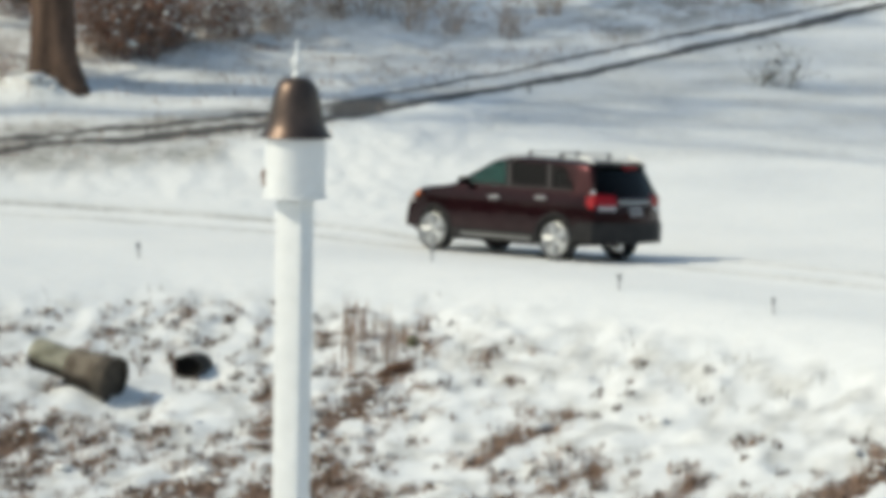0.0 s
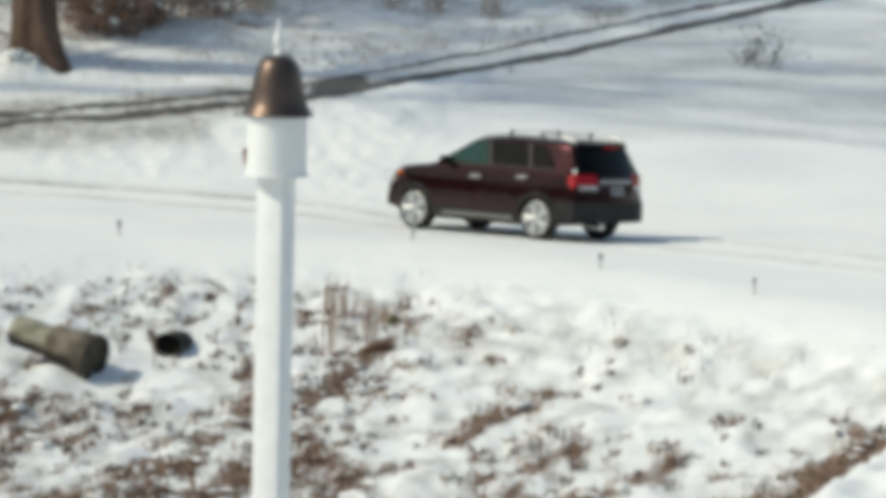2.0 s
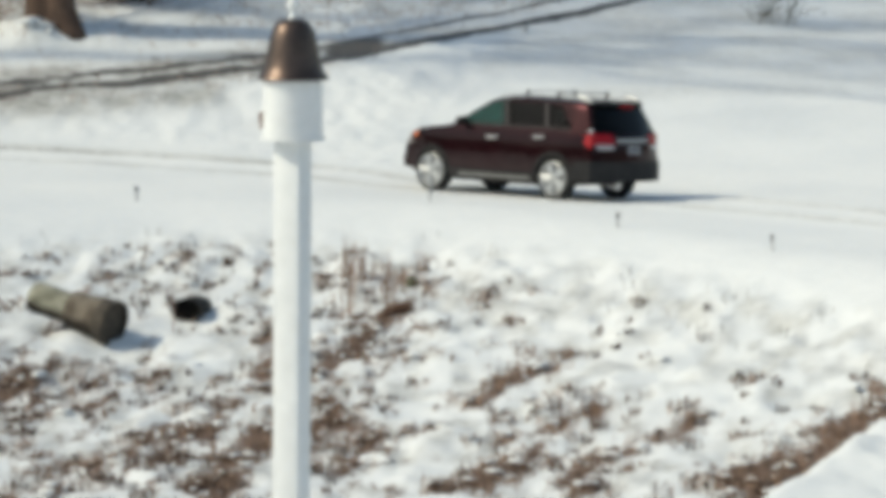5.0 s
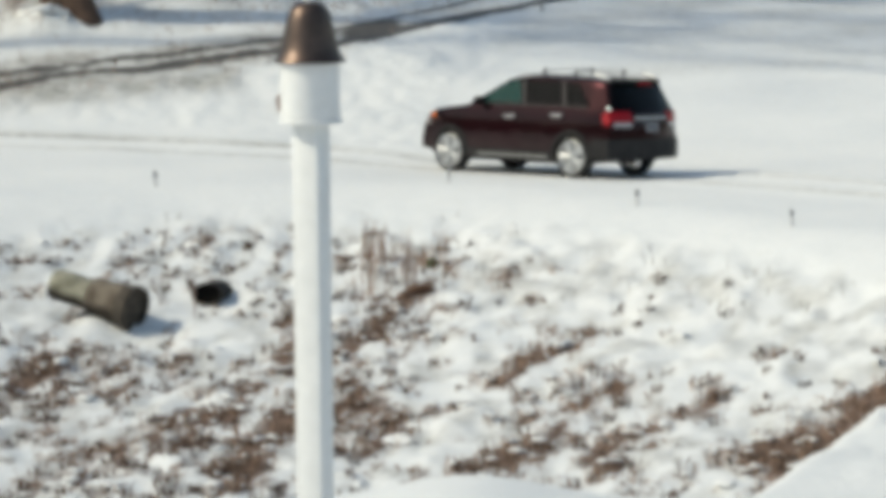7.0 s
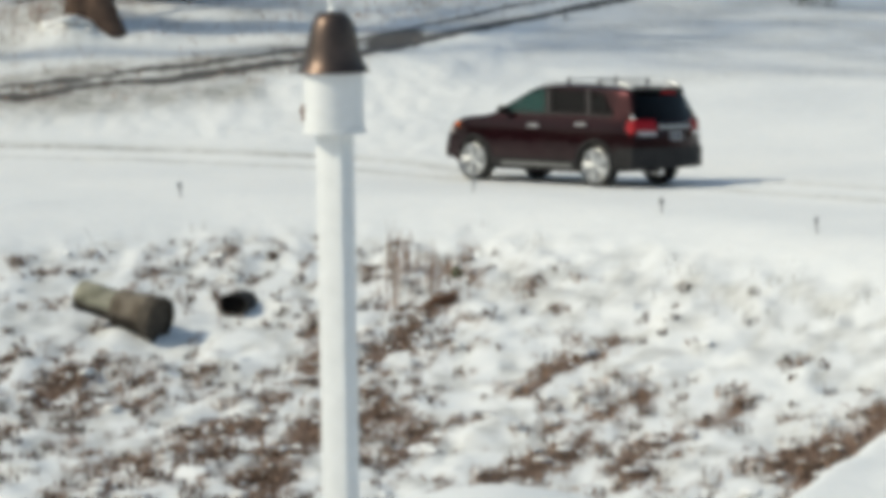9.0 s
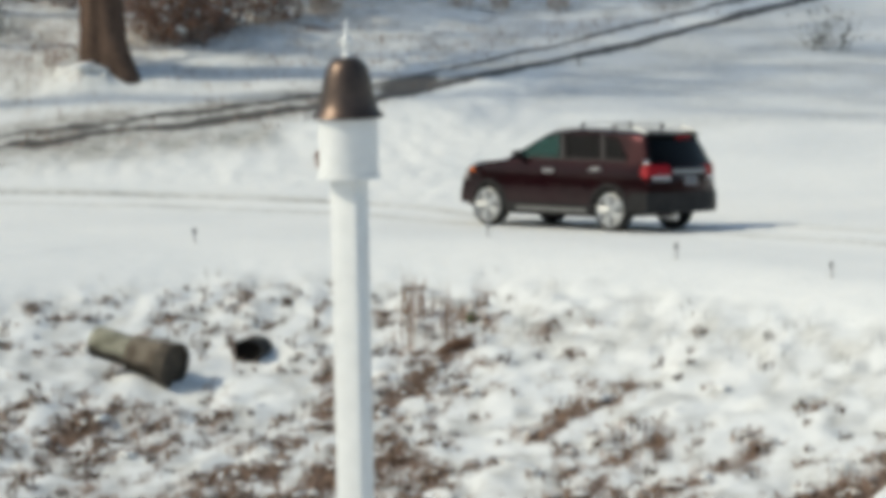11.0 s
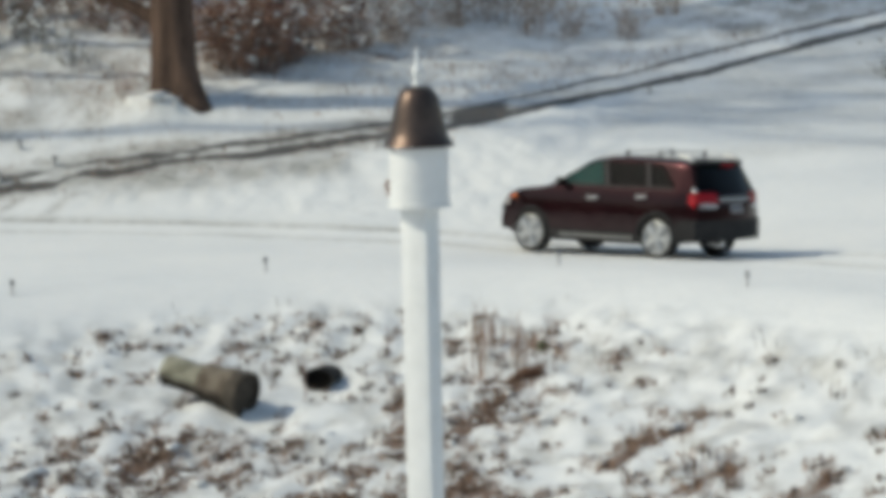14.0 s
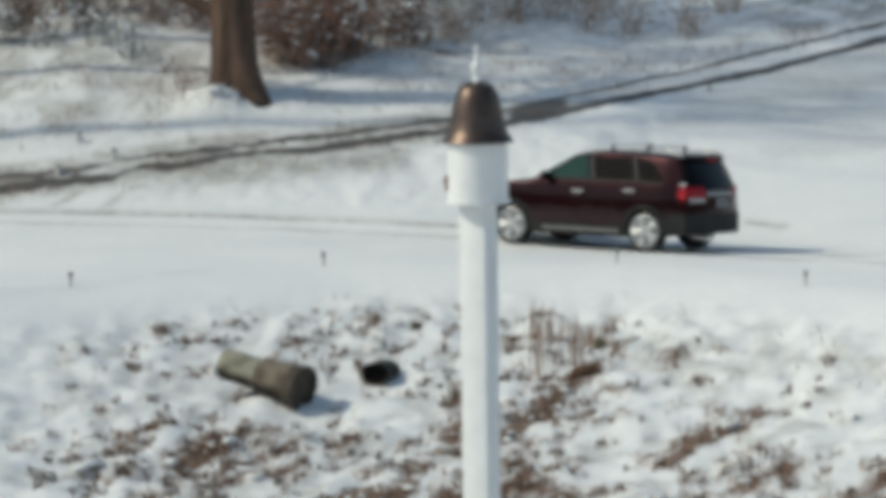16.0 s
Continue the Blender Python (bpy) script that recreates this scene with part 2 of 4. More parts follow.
BANK_D = (-1.0, 0.0, 1.5, 3.5, 6.0, 8.0, 11.0, 15.0, 20.0, 40.0)
BANK_Z = (0.03, 0.03, -0.05, -0.35, -0.75, -1.0, -1.3, -1.55, -1.7, -1.7)
HILL_WEST = ((-1, 0.05), (57, 0.10), (62, 0.15), (64, 0.75), (66, 1.35), (68.5, 2.15), (74, 3.1), (82, 4.0), (95, 5.2), (120, 7.0), (200, 11), (400, 16), (2500, 60))
HILL_MID = ((-1, 0.05), (54.5, 0.03), (59.6, -0.17), (62, 0.0), (65, 0.7), (69, 1.7), (73, 2.2), (81, 3.1), (95, 4.4), (120, 6.4), (200, 11), (400, 16), (2500, 60))
HILL_EAST = ((-1, 0.06), (46, 0.05), (53, -0.03), (57, -0.09), (60, 0.12), (64, 0.55), (69, 1.25), (76, 2.3), (85, 3.7), (95, 4.6), (120, 6.4), (200, 11), (400, 16), (2500, 60))


def smooth_line(pairs, v):
    """A rounded broken line through pairs."""
    xs, ys = zip(*pairs)
    return sum(np.interp(v + o, xs, ys) for o in (-1.2, -0.6, 0, 0.6, 1.2)) / 5


def crest_y(x):
    return 25.7 + 2.7 * np.clip(np.asarray(x, float) - 2.2, 0, 4)


def lawn_z(x, y):
    """The lawn on the near side, which breaks off into the ditch."""
    crest = 0.36 + 0.205 * np.exp(-((x - 0.05) / 0.85) ** 2) - 0.05 * np.maximum(0, -1 - np.maximum(x, -8))
    brink = crest_y(x)
    return crest + 0.085 * np.maximum(0, 26 - y) - 0.55 * np.maximum(0, y - brink)


def base_z(x, y):
    x, y = np.asarray(x, float), np.asarray(y, float)
    d = edge_y(x) - y
    bank = sum(np.interp(d + o, BANK_D, BANK_Z) for o in (-0.8, 0, 0.8)) / 3
    lawn = lawn_z(x, y)
    near = np.logaddexp(bank * 5, lawn * 5) / 5
    west, mid, east = smooth_line(HILL_WEST, y), smooth_line(HILL_MID, y), smooth_line(HILL_EAST, y)
    s = np.clip(x / 8, -1.4, 1.4)
    far = np.where(s < 0, mid + (west - mid) * -s, mid + (east - mid) * s)
    m = ramp(-0.6, 0.6, d)
    return far * (1 - m) + near * m


# bare brown streaks down the ditch: from x, y to x, y, half width, strength
STREAKS = ((-1.65, 44.2, -0.55, 47.7, 0.20, 1.7), (0.45, 42.2, 1.15, 43.7, 0.19, 1.7), (0.85, 40.1, 2.0, 41.5, 0.16, 1.3), (1.65, 38.0, 3.1, 40.7, 0.32, 2.0),
           (3.1, 40.7, 3.9, 41.9, 0.08, 1.0), (3.5, 37.2, 5.45, 39.9, 0.42, 2.0), (1.5, 43.6, 1.72, 44.4, 0.14, 1.5), (-1.0, 40.6, -0.1, 41.0, 0.22, 0.9),
           (-1.45, 43.4, -1.3, 40.0, 0.34, 1.1), (-1.3, 40.0, -0.9, 38.0, 0.36, 0.8), (3.65, 42.0, 3.95, 41.85, 0.12, 1.6), (-2.55, 37.6, -2.1, 40.9, 0.34, 1.7),
           (-3.05, 40.6, -2.7, 41.0, 0.14, 1.6), (-5.5, 43.3, -4.6, 38.2, 0.40, 1.0), (-4.65, 42.2, -4.25, 42.8, 0.30, 1.2), (-2.45, 46.8, -2.25, 44.2, 0.15, 1.1),
           (-0.42, 45.0, -0.28, 43.7, 0.20, 0.6), (-4.0, 38.8, -3.5, 40.2, 0.24, 0.7), (0.1, 37.2, 1.2, 39.2, 0.34, 1.5))


def streak_weight(x, y):
    most = np.zeros(np.shape(x))
    for x0, y0, x1, y1, wide, strong in STREAKS:
        dx, dy = x1 - x0, y1 - y0
        s = np.clip(((x - x0) * dx + (y - y0) * dy) / (dx * dx + dy * dy), 0, 1)
        most = np.maximum(most, strong * np.exp(-(((x - x0 - s * dx) ** 2 + (0.45 * (y - y0 - s * dy)) ** 2) / wide ** 2)))
    return most


def bank_weight(x, y):
    """Where weeds and litter poke through the snow, 0 to 1."""
    d = edge_y(x) - y
    along, across = 0.85 * x + 0.15 * y, 0.58 * x - 0.19 * y
    streak = fractal(across * 1.7 + 5, along * 0.6 + 3, 4)
    patch = fractal(x * 0.55 + 40, y * 0.4 + 20, 3)
    start = 3.0 + 2.2 * ramp(0.5, 5, x) + 1.4 * (patch - 0.5)
    inside = ramp(start - 0.6, start + 1.3, d) * ramp(-8.3, -6.6, x + 2.4 * (patch - 0.5)) * ramp(1.0, 4.0, y - crest_y(x))
    dense = 0.035 + 0.06 * ramp(5, 12, d) - 0.10 * ramp(0, 2.5, x) + 0.05 * ramp(0, -3, x)
    fine = fractal(across * 9.5 + 9, along * 4.6 + 4, 3)
    w = inside * (dense + 0.8 * (streak - 0.5) + 0.3 * (patch - 0.5) + 2.5 * (fine - 0.5) * (1 - 0.3 * ramp(0, 2.5, x) * ramp(12, 7, d)) + 0.56 * streak_weight(x, y))
    w = w * (1 - np.exp(-((x + 3.56) / 0.38) ** 2 - ((y - 46.9) / 0.7) ** 2)) * (1 - 0.9 * np.exp(-((x + 4.9) / 0.85) ** 2 - ((y - 45.4) / 0.6) ** 2))
    return np.clip(w, 0, 1.2)


LANE = ((-60, 62.0), (-14, 62.9), (-11, 63.8), (-8.6, 65.1), (-5.4, 66.3), (-1.95, 68.5), (1.4, 73.3), (5.45, 79.2), (10.1, 84.5), (40, 115), (80, 150))


# grey lines, painted branch shadows among tracks: points along each, half width, strength
SHADOWS_AND_TRACKS = ((((-2.6, 73.6), (-2.0, 73.9), (-1.4, 73.6), (-0.95, 72.6), (-0.95, 71.6)), 0.11, 0.55), (((-0.3, 77.0), (0.2, 76.4), (0.5, 75.2), (0.5, 73.8)), 0.12, 0.45),
          (((-10.7, 62.3), (-10.25, 63.5), (-9.7, 64.8)), 0.10, 0.75), (((-9.8, 62.0), (-9.45, 63.4), (-8.7, 63.9)), 0.10, 0.6),
          (((-8.8, 64.1), (-7.0, 64.5), (-4.6, 65.4)), 0.40, 0.85), (((1.6, 70.2), (4.2, 72.2), (6.6, 75.0)), 0.50, 0.42), (((1.0, 68.6), (3.4, 69.6), (6.4, 70.6)), 0.40, 0.30), (((3.0, 66.5), (5.5, 67.2), (8.0, 67.6)), 0.30, 0.25), (((2.25, 61.4), (2.8, 60.95)), 0.11, 1.0))


def shadow_track_weight(x, y):
    most = np.zeros_like(x)
    for line, wide, strong in SHADOWS_AND_TRACKS:
        for (x0, y0), (x1, y1) in zip(line, line[1:]):
            dx, dy = x1 - x0, y1 - y0
            t = np.clip(((x - x0) * dx + (y - y0) * dy) / (dx * dx + dy * dy), 0, 1)
            most = np.maximum(most, strong * np.exp(-((x - x0 - t * dx) ** 2 + (0.5 * (y - y0 - t * dy)) ** 2) / wide ** 2))
    return most


def lane_y(x):
    return sum(np.interp(np.asarray(x, float) + o, *zip(*LANE)) for o in (-1, -0.5, 0, 0.5, 1)) / 5


def ground_z(x, y):
    x, y = np.asarray(x, float), np.asarray(y, float)
    z = base_z(x, y)
    d = edge_y(x) - y
    bank = ramp(1.8, 4.0, d) * ramp(26, 29, y)
    calm = 1 - 0.75 * np.clip(streak_weight(x, y), 0, 1) - 0.85 * np.exp(-((x + 3.56) / 0.55) ** 2 - ((y - 46.9) / 0.9) ** 2) - 0.8 * np.exp(-((x + 4.9) / 0.9) ** 2 - ((y - 45.6) / 0.9) ** 2)
    z = z + bank * np.clip(calm, 0, 1) * (0.15 * (fractal(x * 1.1, y * 0.6, 4) - 0.5) + 0.14 * (fractal(x * 3.0, y * 1.5, 3) - 0.5) + 0.13 * (fractal(x * 4.6 + 3, y * 3.2, 2) - 0.5))
    rough = ramp(1.2, 2.4, y - track_y(x)) * ramp(0.2, 1.6, lane_y(x) - y) * ramp(4.0, -1.0, x)
    z = z + rough * (0.07 * (fractal(x * 1.1 + 7, y * 0.9, 4) - 0.5) + 0.085 * (fractal(x * 4.8, y * 2.4, 2) - 0.5))
    z = z - 0.16 * np.exp(-((x + 4.35) ** 2 + (y - 45.3) ** 2) / 0.5) - 0.10 * np.exp(-((x + 3.57) ** 2 + (y - 46.9) ** 2) / 0.25)
    z = z - 0.14 * np.exp(-((x + 5.5) / 0.22) ** 2 - ((y - 46.25) / 0.3) ** 2) + 0.075 * np.exp(-((x + 5.02) / 0.22) ** 2 - ((y - 45.85) / 0.35) ** 2)
    z = z + 0.30 * np.exp(-((x + 8.22) / 0.58) ** 2 - ((y - 67.75) / 0.5) ** 2)
    beyond = ramp(0, 2, y - lane_y(x))
    z = z + beyond * 0.22 * (fractal(x * 0.7 + 3, y * 0.7, 4) - 0.5) + 0.05 * (fractal(x * 0.5, y * 0.5, 3) - 0.5) * ramp(30, 40, y)
    for off in (-0.8, 0.8):
        lean = np.hypot(1, 1 / (1 + np.exp(-np.clip(x + 1.5, -40, 40) / 2)))
        e = (y - track_y(x)) / lean - off
        z = z - 0.065 * np.exp(-(e / 0.14) ** 2) + 0.055 * np.exp(-((np.abs(e) - 0.3) / 0.12) ** 2)
    # the snow pressed flat where the car stands
    packed = 1 - ramp(2.0, 4.2, np.hypot(x - 1.45, y - 57.27))
    return z + packed * np.minimum(0, -0.105 - 0.0201 * (x - 1.45) - 0.0399 * (y - 57.27) - z)


def axis(dense_from, dense_to, step, reach_low, reach_high):
    mid = list(np.arange(dense_from, dense_to, step))
    low, high, s = [], [], step
    v = dense_from
    while v > reach_low:
        s *= 1.25
        v -= s
        low.append(v)
    s, v = step, mid[-1]
    while v < reach_high:
        s *= 1.2
        v += s
        high.append(v)
    return np.array(low[::-1] + mid + high)


def make_ground():
    xs, ys = axis(-15.5, 13, 0.11, -1500, 1500), axis(25, 90, 0.13, -60, 2400)
    gx, gy = np.meshgrid(xs, ys)
    z = ground_z(gx, gy)
    nx, ny = len(xs), len(ys)
    co = np.stack([gx, gy, z], -1).reshape(-1, 3)
    i = (np.arange(ny - 1)[:, None] * nx + np.arange(nx - 1)[None]).reshape(-1)
    quads = np.stack([i, i + 1, i + nx + 1, i + nx], -1)
    me = bpy.data.meshes.new("ground")
    me.vertices.add(len(co))
    me.vertices.foreach_set("co", co.reshape(-1))
    me.loops.add(quads.size)
    me.loops.foreach_set("vertex_index", quads.reshape(-1))
    me.polygons.add(len(quads))
    me.polygons.foreach_set("loop_start", np.arange(0, quads.size, 4))
    me.update(calc_edges=True)
    me.validate()
    me.shade_smooth()
    bare = bank_weight(gx, gy)
    verge = np.exp(-((gy - lane_y(gx)) / 1.5) ** 2) * (1.5 * fractal(gx * 1.2, gy * 1.6, 3) - 0.42) * ramp(2, -4, gx)
    litter = ramp(69.5, 71.5, gy - 0.9 * (gx + 7.2)) * ramp(-14, -7, gx) * ramp(80, 75, gy) * ramp(0.5, -3.5, gx) * 0.7
    bare = np.maximum(bare, np.maximum(verge, litter * fractal(gx * 1.5, gy * 1.5, 3) * 1.5))
    slush_shade = np.zeros_like(gx)
    lean = np.hypot(1, 1 / (1 + np.exp(-np.clip(gx + 1.5, -40, 40) / 2)))
    for off in (-0.8, 0.8):
        e = (gy - track_y(gx)) / lean - off
        slush_shade = np.maximum(slush_shade, np.exp(-(e / 0.18) ** 2) * (1.05 + 1.3 * (fractal(gx * 0.8, gy * 0.8, 3) - 0.3)))
    lane_d = np.abs(gy - lane_y(gx))
    slush_shade = np.maximum(slush_shade, (1.3 + 0.5 * ramp(-2, -5, gx)) * ramp(1.5, 0.4, lane_d) * fractal(gx * 0.9, gy * 2, 3) * ramp(4, -2, gx))
    beyond = ramp(0.5, 3.0, gy - lane_y(gx)) * ramp(110, 90, gy)
    # grey grows eastwards, with the hill's shade painted in besides the thin snow
    slush_shade = np.maximum(slush_shade, beyond * np.clip(2.0 * (fractal(gx * 2.6, gy * 1.1, 4) - 0.28), 0, 0.85) * (0.5 + 0.4 * ramp(-7, -10, gx) + 0.9 * ramp(1, 6, gx)))
    bare = np.maximum(bare, beyond * np.clip(2.2 * (fractal(gx * 2.0 + 31, gy * 0.8, 4) - 0.52), 0, 0.5))
    # the eastern field's shade, painted as patchy greyer snow
    slush_shade = np.maximum(slush_shade, 0.40 * ramp(65, 72, gy) * ramp(0.3, 2.0, lane_y(gx) - gy) * ramp(-0.5, 3.5, gx) * ramp(0.2, 0.7, fractal(gx * 0.7 + 11, gy * 0.8, 4)))
    slush_shade = np.maximum(slush_shade, shadow_track_weight(gx, gy) * (0.5 + fractal(gx * 1.8, gy * 1.8, 3)))
    d = edge_y(gx) - gy
    bank = ramp(2.2, 4.5, d) * ramp(0.5, 3, gy - crest_y(gx)) * ramp(-10, -7, gx)
    slush_shade = np.maximum(slush_shade, bank * np.clip(2.2 * (fractal(gx * 3.4 + 13, gy * 1.7, 4) - 0.46), 0, 0.6))
    half = 0.30 + 0.80 * ramp(-5, 3, gx) - 0.35 * ramp(4, 9, gx)
    wet = np.zeros_like(gx)
    for side, strong in ((1, 0.48), (-1, 0.95)):
        e = (gy - lane_y(gx) - side * half + (0.25 + 0.35 * ramp(-4, -8, gx)) * (fractal(gx * 1.6, gy * 0.3 + side, 3) - 0.5)) / (0.24 + 0.24 * ramp(-4, 4, gx))
        wet = np.maximum(wet, (strong + (0.14 if side > 0 else 0) * ramp(-1, -4, gx)) * np.exp(-e * e) * (0.35 + 1.2 * fractal(gx * 0.7 + 3 * side, gy * 0.1, 3)))
    wet = np.maximum(wet, 1.1 * np.exp(-((gx + 1.8) / 0.6) ** 2 - ((gy - lane_y(gx)) / 0.75) ** 2))
    for name, val in (("bare", bare), ("slush_shade", slush_shade), ("wet", wet)):
        me.attributes.new(name, "FLOAT", "POINT").data.foreach_set("value", np.clip(val, 0, 1.2).reshape(-1).astype(np.float32))
    me.materials.append(GROUND)
    return tagged(new("ground", me), "snow-covered grassy ground with a weedy ditch", "ground", kind="structure")


def lay(x, y):
    return float(ground_z(x, y))


make_ground()


def make_lane_tracks():
    """Two dark, wet wheel tracks that the thaw has bared on the lane up the hill."""
    road = empty("road", Matrix(), "snowy hillside lane with two bared dark wheel tracks", "road", kind="structure")
    for side, wide in ((1, 0.15), (-1, 0.62)):
        verts, faces = [], []
        xs = np.arange(-4.5, 14, 0.12)
        half = 0.30 + 0.80 * ramp(-5, 3, xs) - 0.35 * ramp(4, 9, xs)
        mid = lane_y(xs) + side * half
        w = wide * (0.22 + 0.30 * ramp(-4, 4, xs) + 0.30 * np.exp(-((xs + 0.8) / 1.6) ** 2)) * (0.25 + 1.5 * fractal(xs * 0.9 + 11 * side, xs * 0 + 4.5, 4))
        for x, y, h in zip(xs, mid, w):
            n = 0.9 * (float(value_noise(x * 1.7, side * 3 + 8)) - 0.5)
            for k in (-1, -0.35, 0.35, 1):
                yy = y + h * (k + n * 0.6)
                verts.append((x, yy, lay(x, yy) + (0.022 if abs(k) < 1 else -0.012)))
        for i in range(len(xs) - 1):
            for k in range(3):
                a = i * 4 + k
                faces.append((a, a + 4, a + 5, a + 1))
        raw("wheel_track", verts, faces, ASPHALT, road, "dark wet bared wheel track", True)


make_lane_tracks()


# ---------------------------------------------------------------- birdhouse on its post
def make_birdhouse():
    x, y, brim = -0.587, 13.3, 4.573
    foot = lay(x, y)
    thing = empty("birdhouse", pose(x, y, foot - 0.03, 0, 0, -25), "white birdhouse with copper bell roof on white post", "birdhouse")
    h = brim - foot + 0.03
    bm = bmesh.new()
    box(bm, (-0.0575, -0.0575, 0), (0.0575, 0.0575, h - 0.245), 0.006)
    part("post", bm, VINYL, thing, "square white vinyl post")
    bm = bmesh.new()
    lathe(bm, [(0, -0.245), (0.127, -0.245), (0.129, -0.240), (0.127, -0.231), (0.1195, -0.229), (0.1185, -0.12), (0.1185, 0.03), (0, 0.03)], 48, pose(0, 0, h))
    part("house", bm, VINYL, thing, "round white nesting box")
    bm = bmesh.new()
    lathe(bm, [(0.125, 0.006), (0.141, -0.004), (0.146, -0.001), (0.1435, 0.004), (0.128, 0.022), (0.115, 0.052), (0.1035, 0.10), (0.0945, 0.15), (0.083, 0.19),
               (0.068, 0.217), (0.046, 0.232), (0.02, 0.236), (0, 0.236)], 48, pose(0, 0, h))
    part("roof", bm, COPPER, thing, "bell-shaped browned copper roof")
    bm = bmesh.new()
    lathe(bm, [(0.021, 0.0), (0.021, 0.008), (0.013, 0.018), (0.012, 0.034), (0.020, 0.048), (0.023, 0.060), (0.019, 0.075), (0.010, 0.088), (0.012, 0.096),
               (0.008, 0.108), (0.005, 0.14), (0, 0.162)], 24, pose(0, 0, h + 0.234))
    part("finial", bm, VINYL, thing, "turned white finial")


make_birdhouse()


# ---------------------------------------------------------------- the car: x forward, y to its left, z up from the ground
TOP = ((-2.34, 0.56), (-2.335, 0.80), (-2.30, 1.02), (-2.26, 1.12), (-2.015, 1.53), (-1.94, 1.62), (-1.86, 1.648), (-1.5, 1.672), (-0.6, 1.695), (-0.15, 1.685), (0.2, 1.62),
       (0.97, 1.19), (1.15, 1.15), (1.9, 1.08), (2.15, 0.99), (2.27, 0.85), (2.32, 0.6))
FLANK = ((0.25, -0.07), (0.45, -0.015), (0.7, 0.0), (0.95, -0.012), (1.08, -0.035), (1.65, -0.235), (1.8, -0.30))
RAKE, BELT = 0.33, 1.215
AXLES, TYRE, TRACK = (1.35, -1.35), 0.36, 0.81


def top_z(x):
    return float(np.interp(x, *zip(*TOP)))


def low_z(x):
    return 0.27 + 0.12 * float(ramp(1.75, 2.3, x) + ramp(1.2, 2.0, -x))


def flank_y(x, z):
    return 0.94 - 0.12 * float(ramp(1.4, 2.35, x)) - 0.05 * float(ramp(1.6, 2.35, -x)) + float(np.interp(z, *zip(*FLANK)))


def bend(x, y, z):
    """Rounds the car's ends in plan."""
    a = min(abs(y) / 0.9, 1.05)
    return Vector((x + 0.20 * a ** 2.6 * float(ramp(1.5, 2.3, -x)) - 0.34 * a ** 2.4 * float(ramp(1.3, 2.3, x)), y, z))


def slab(bm, at, us, vs, thick=0.012):
    """A curved panel: at(u, v) gives (point, outward way); us and vs are its grid."""
    out, back = [], []
    for u in us:
        out.append([bm.verts.new(bend(*at(u, v)[0])) for v in vs])
        back.append([])
        for v in vs:
            p, way = at(u, v)
            back[-1].append(bm.verts.new(bend(*(Vector(p) - Vector(way) * thick))))
    n, k = len(us) - 1, len(vs) - 1
    for i in range(n):
        for j in range(k):
            bm.faces.new((out[i][j], out[i + 1][j], out[i + 1][j + 1], out[i][j + 1]))
            bm.faces.new((back[i][j], back[i][j + 1], back[i + 1][j + 1], back[i + 1][j]))
    rim = [(i, 0) for i in range(n)] + [(n, j) for j in range(k)] + [(i, k) for i in range(n, 0, -1)] + [(0, j) for j in range(k, 0, -1)]
    for a, b in zip(rim, rim[1:] + rim[:1]):
        bm.faces.new((out[a[0]][a[1]], back[a[0]][a[1]], back[b[0]][b[1]], out[b[0]][b[1]]))


def steps(a, b, n):
    return [a + (b - a) * i / n for i in range(n + 1)]


def on_flank(side, proud, low, high):
    """Panel on the car's side between two heights that depend on x."""
    def at(u, v):
        z = low(u) + (high(u) - low(u)) * v
        return (u, side * (flank_y(u, z) + proud), z), (0, side, 0)
    return at


def rear_x(z):
    pairs = [(q[1], q[0]) for q in TOP if q[0] < -1.8]
    return float(np.interp(z, *zip(*pairs)))


def on_rear(proud):
    def at(u, v):
        return (rear_x(v) - proud, u, v), (-1, 0, 0)
    return at


def make_wheel(parent, x, side, name):
    hub = new(name)
    hub.parent, hub.matrix_basis = parent, pose(x, side * TRACK, TYRE)
    turn = pose(0, 0, 0, -90 * side)
    bm = bmesh.new()
    lathe(bm, [(0.262, -0.10), (0.30, -0.112), (0.340, -0.10), (0.357, -0.075), (0.36, 0.0), (0.357, 0.075), (0.340, 0.10), (0.31, 0.112), (0.272, 0.10), (0.262, 0.085)], 40, turn)
    tagged(part("tyre", bm, RUBBER, hub, "snow-dusted black tyre"), category="")
    bm = bmesh.new()
    lathe(bm, [(0.270, 0.098), (0.278, 0.112), (0.266, 0.117), (0.250, 0.100), (0.246, 0.05), (0.246, -0.09)], 40, turn)
    for k in range(5):
        a = 2 * math.pi * k / 5
        for off in (-0.15, 0.15):
            one, two = Vector((0.05 * math.cos(a), 0.05 * math.sin(a), 0.085)), Vector((0.248 * math.cos(a + off), 0.248 * math.sin(a + off), 0.092))
            tube(bm, [turn @ one, turn @ two], [0.042, 0.036], 6)
        tube(bm, [turn @ Vector((0.05 * math.cos(a), 0.05 * math.sin(a), 0.080)), turn @ Vector((0.20 * math.cos(a), 0.20 * math.sin(a), 0.074))], [0.03, 0.035], 6)
    lathe(bm, [(0, 0.105), (0.035, 0.104), (0.06, 0.094), (0.07, 0.07), (0.07, 0.0), (0, 0.0)], 20, turn)
    part("rim", bm, ALLOY, hub, "silver five-spoke alloy rim with packed snow")
    bm = bmesh.new()
    lathe(bm, [(0, 0.05), (0.245, 0.05), (0.245, 0.02), (0, 0.02)], 28, turn)
    part("packed_snow", bm, DIRTYSNOW, hub, "grey snow packed behind the spokes")
    return hub


def roofline(x):
    """The upper edge of the side glass."""
    return min(1.615 - 0.05 * float(ramp(-0.9, -1.5, x)), top_z(x) - 0.062)


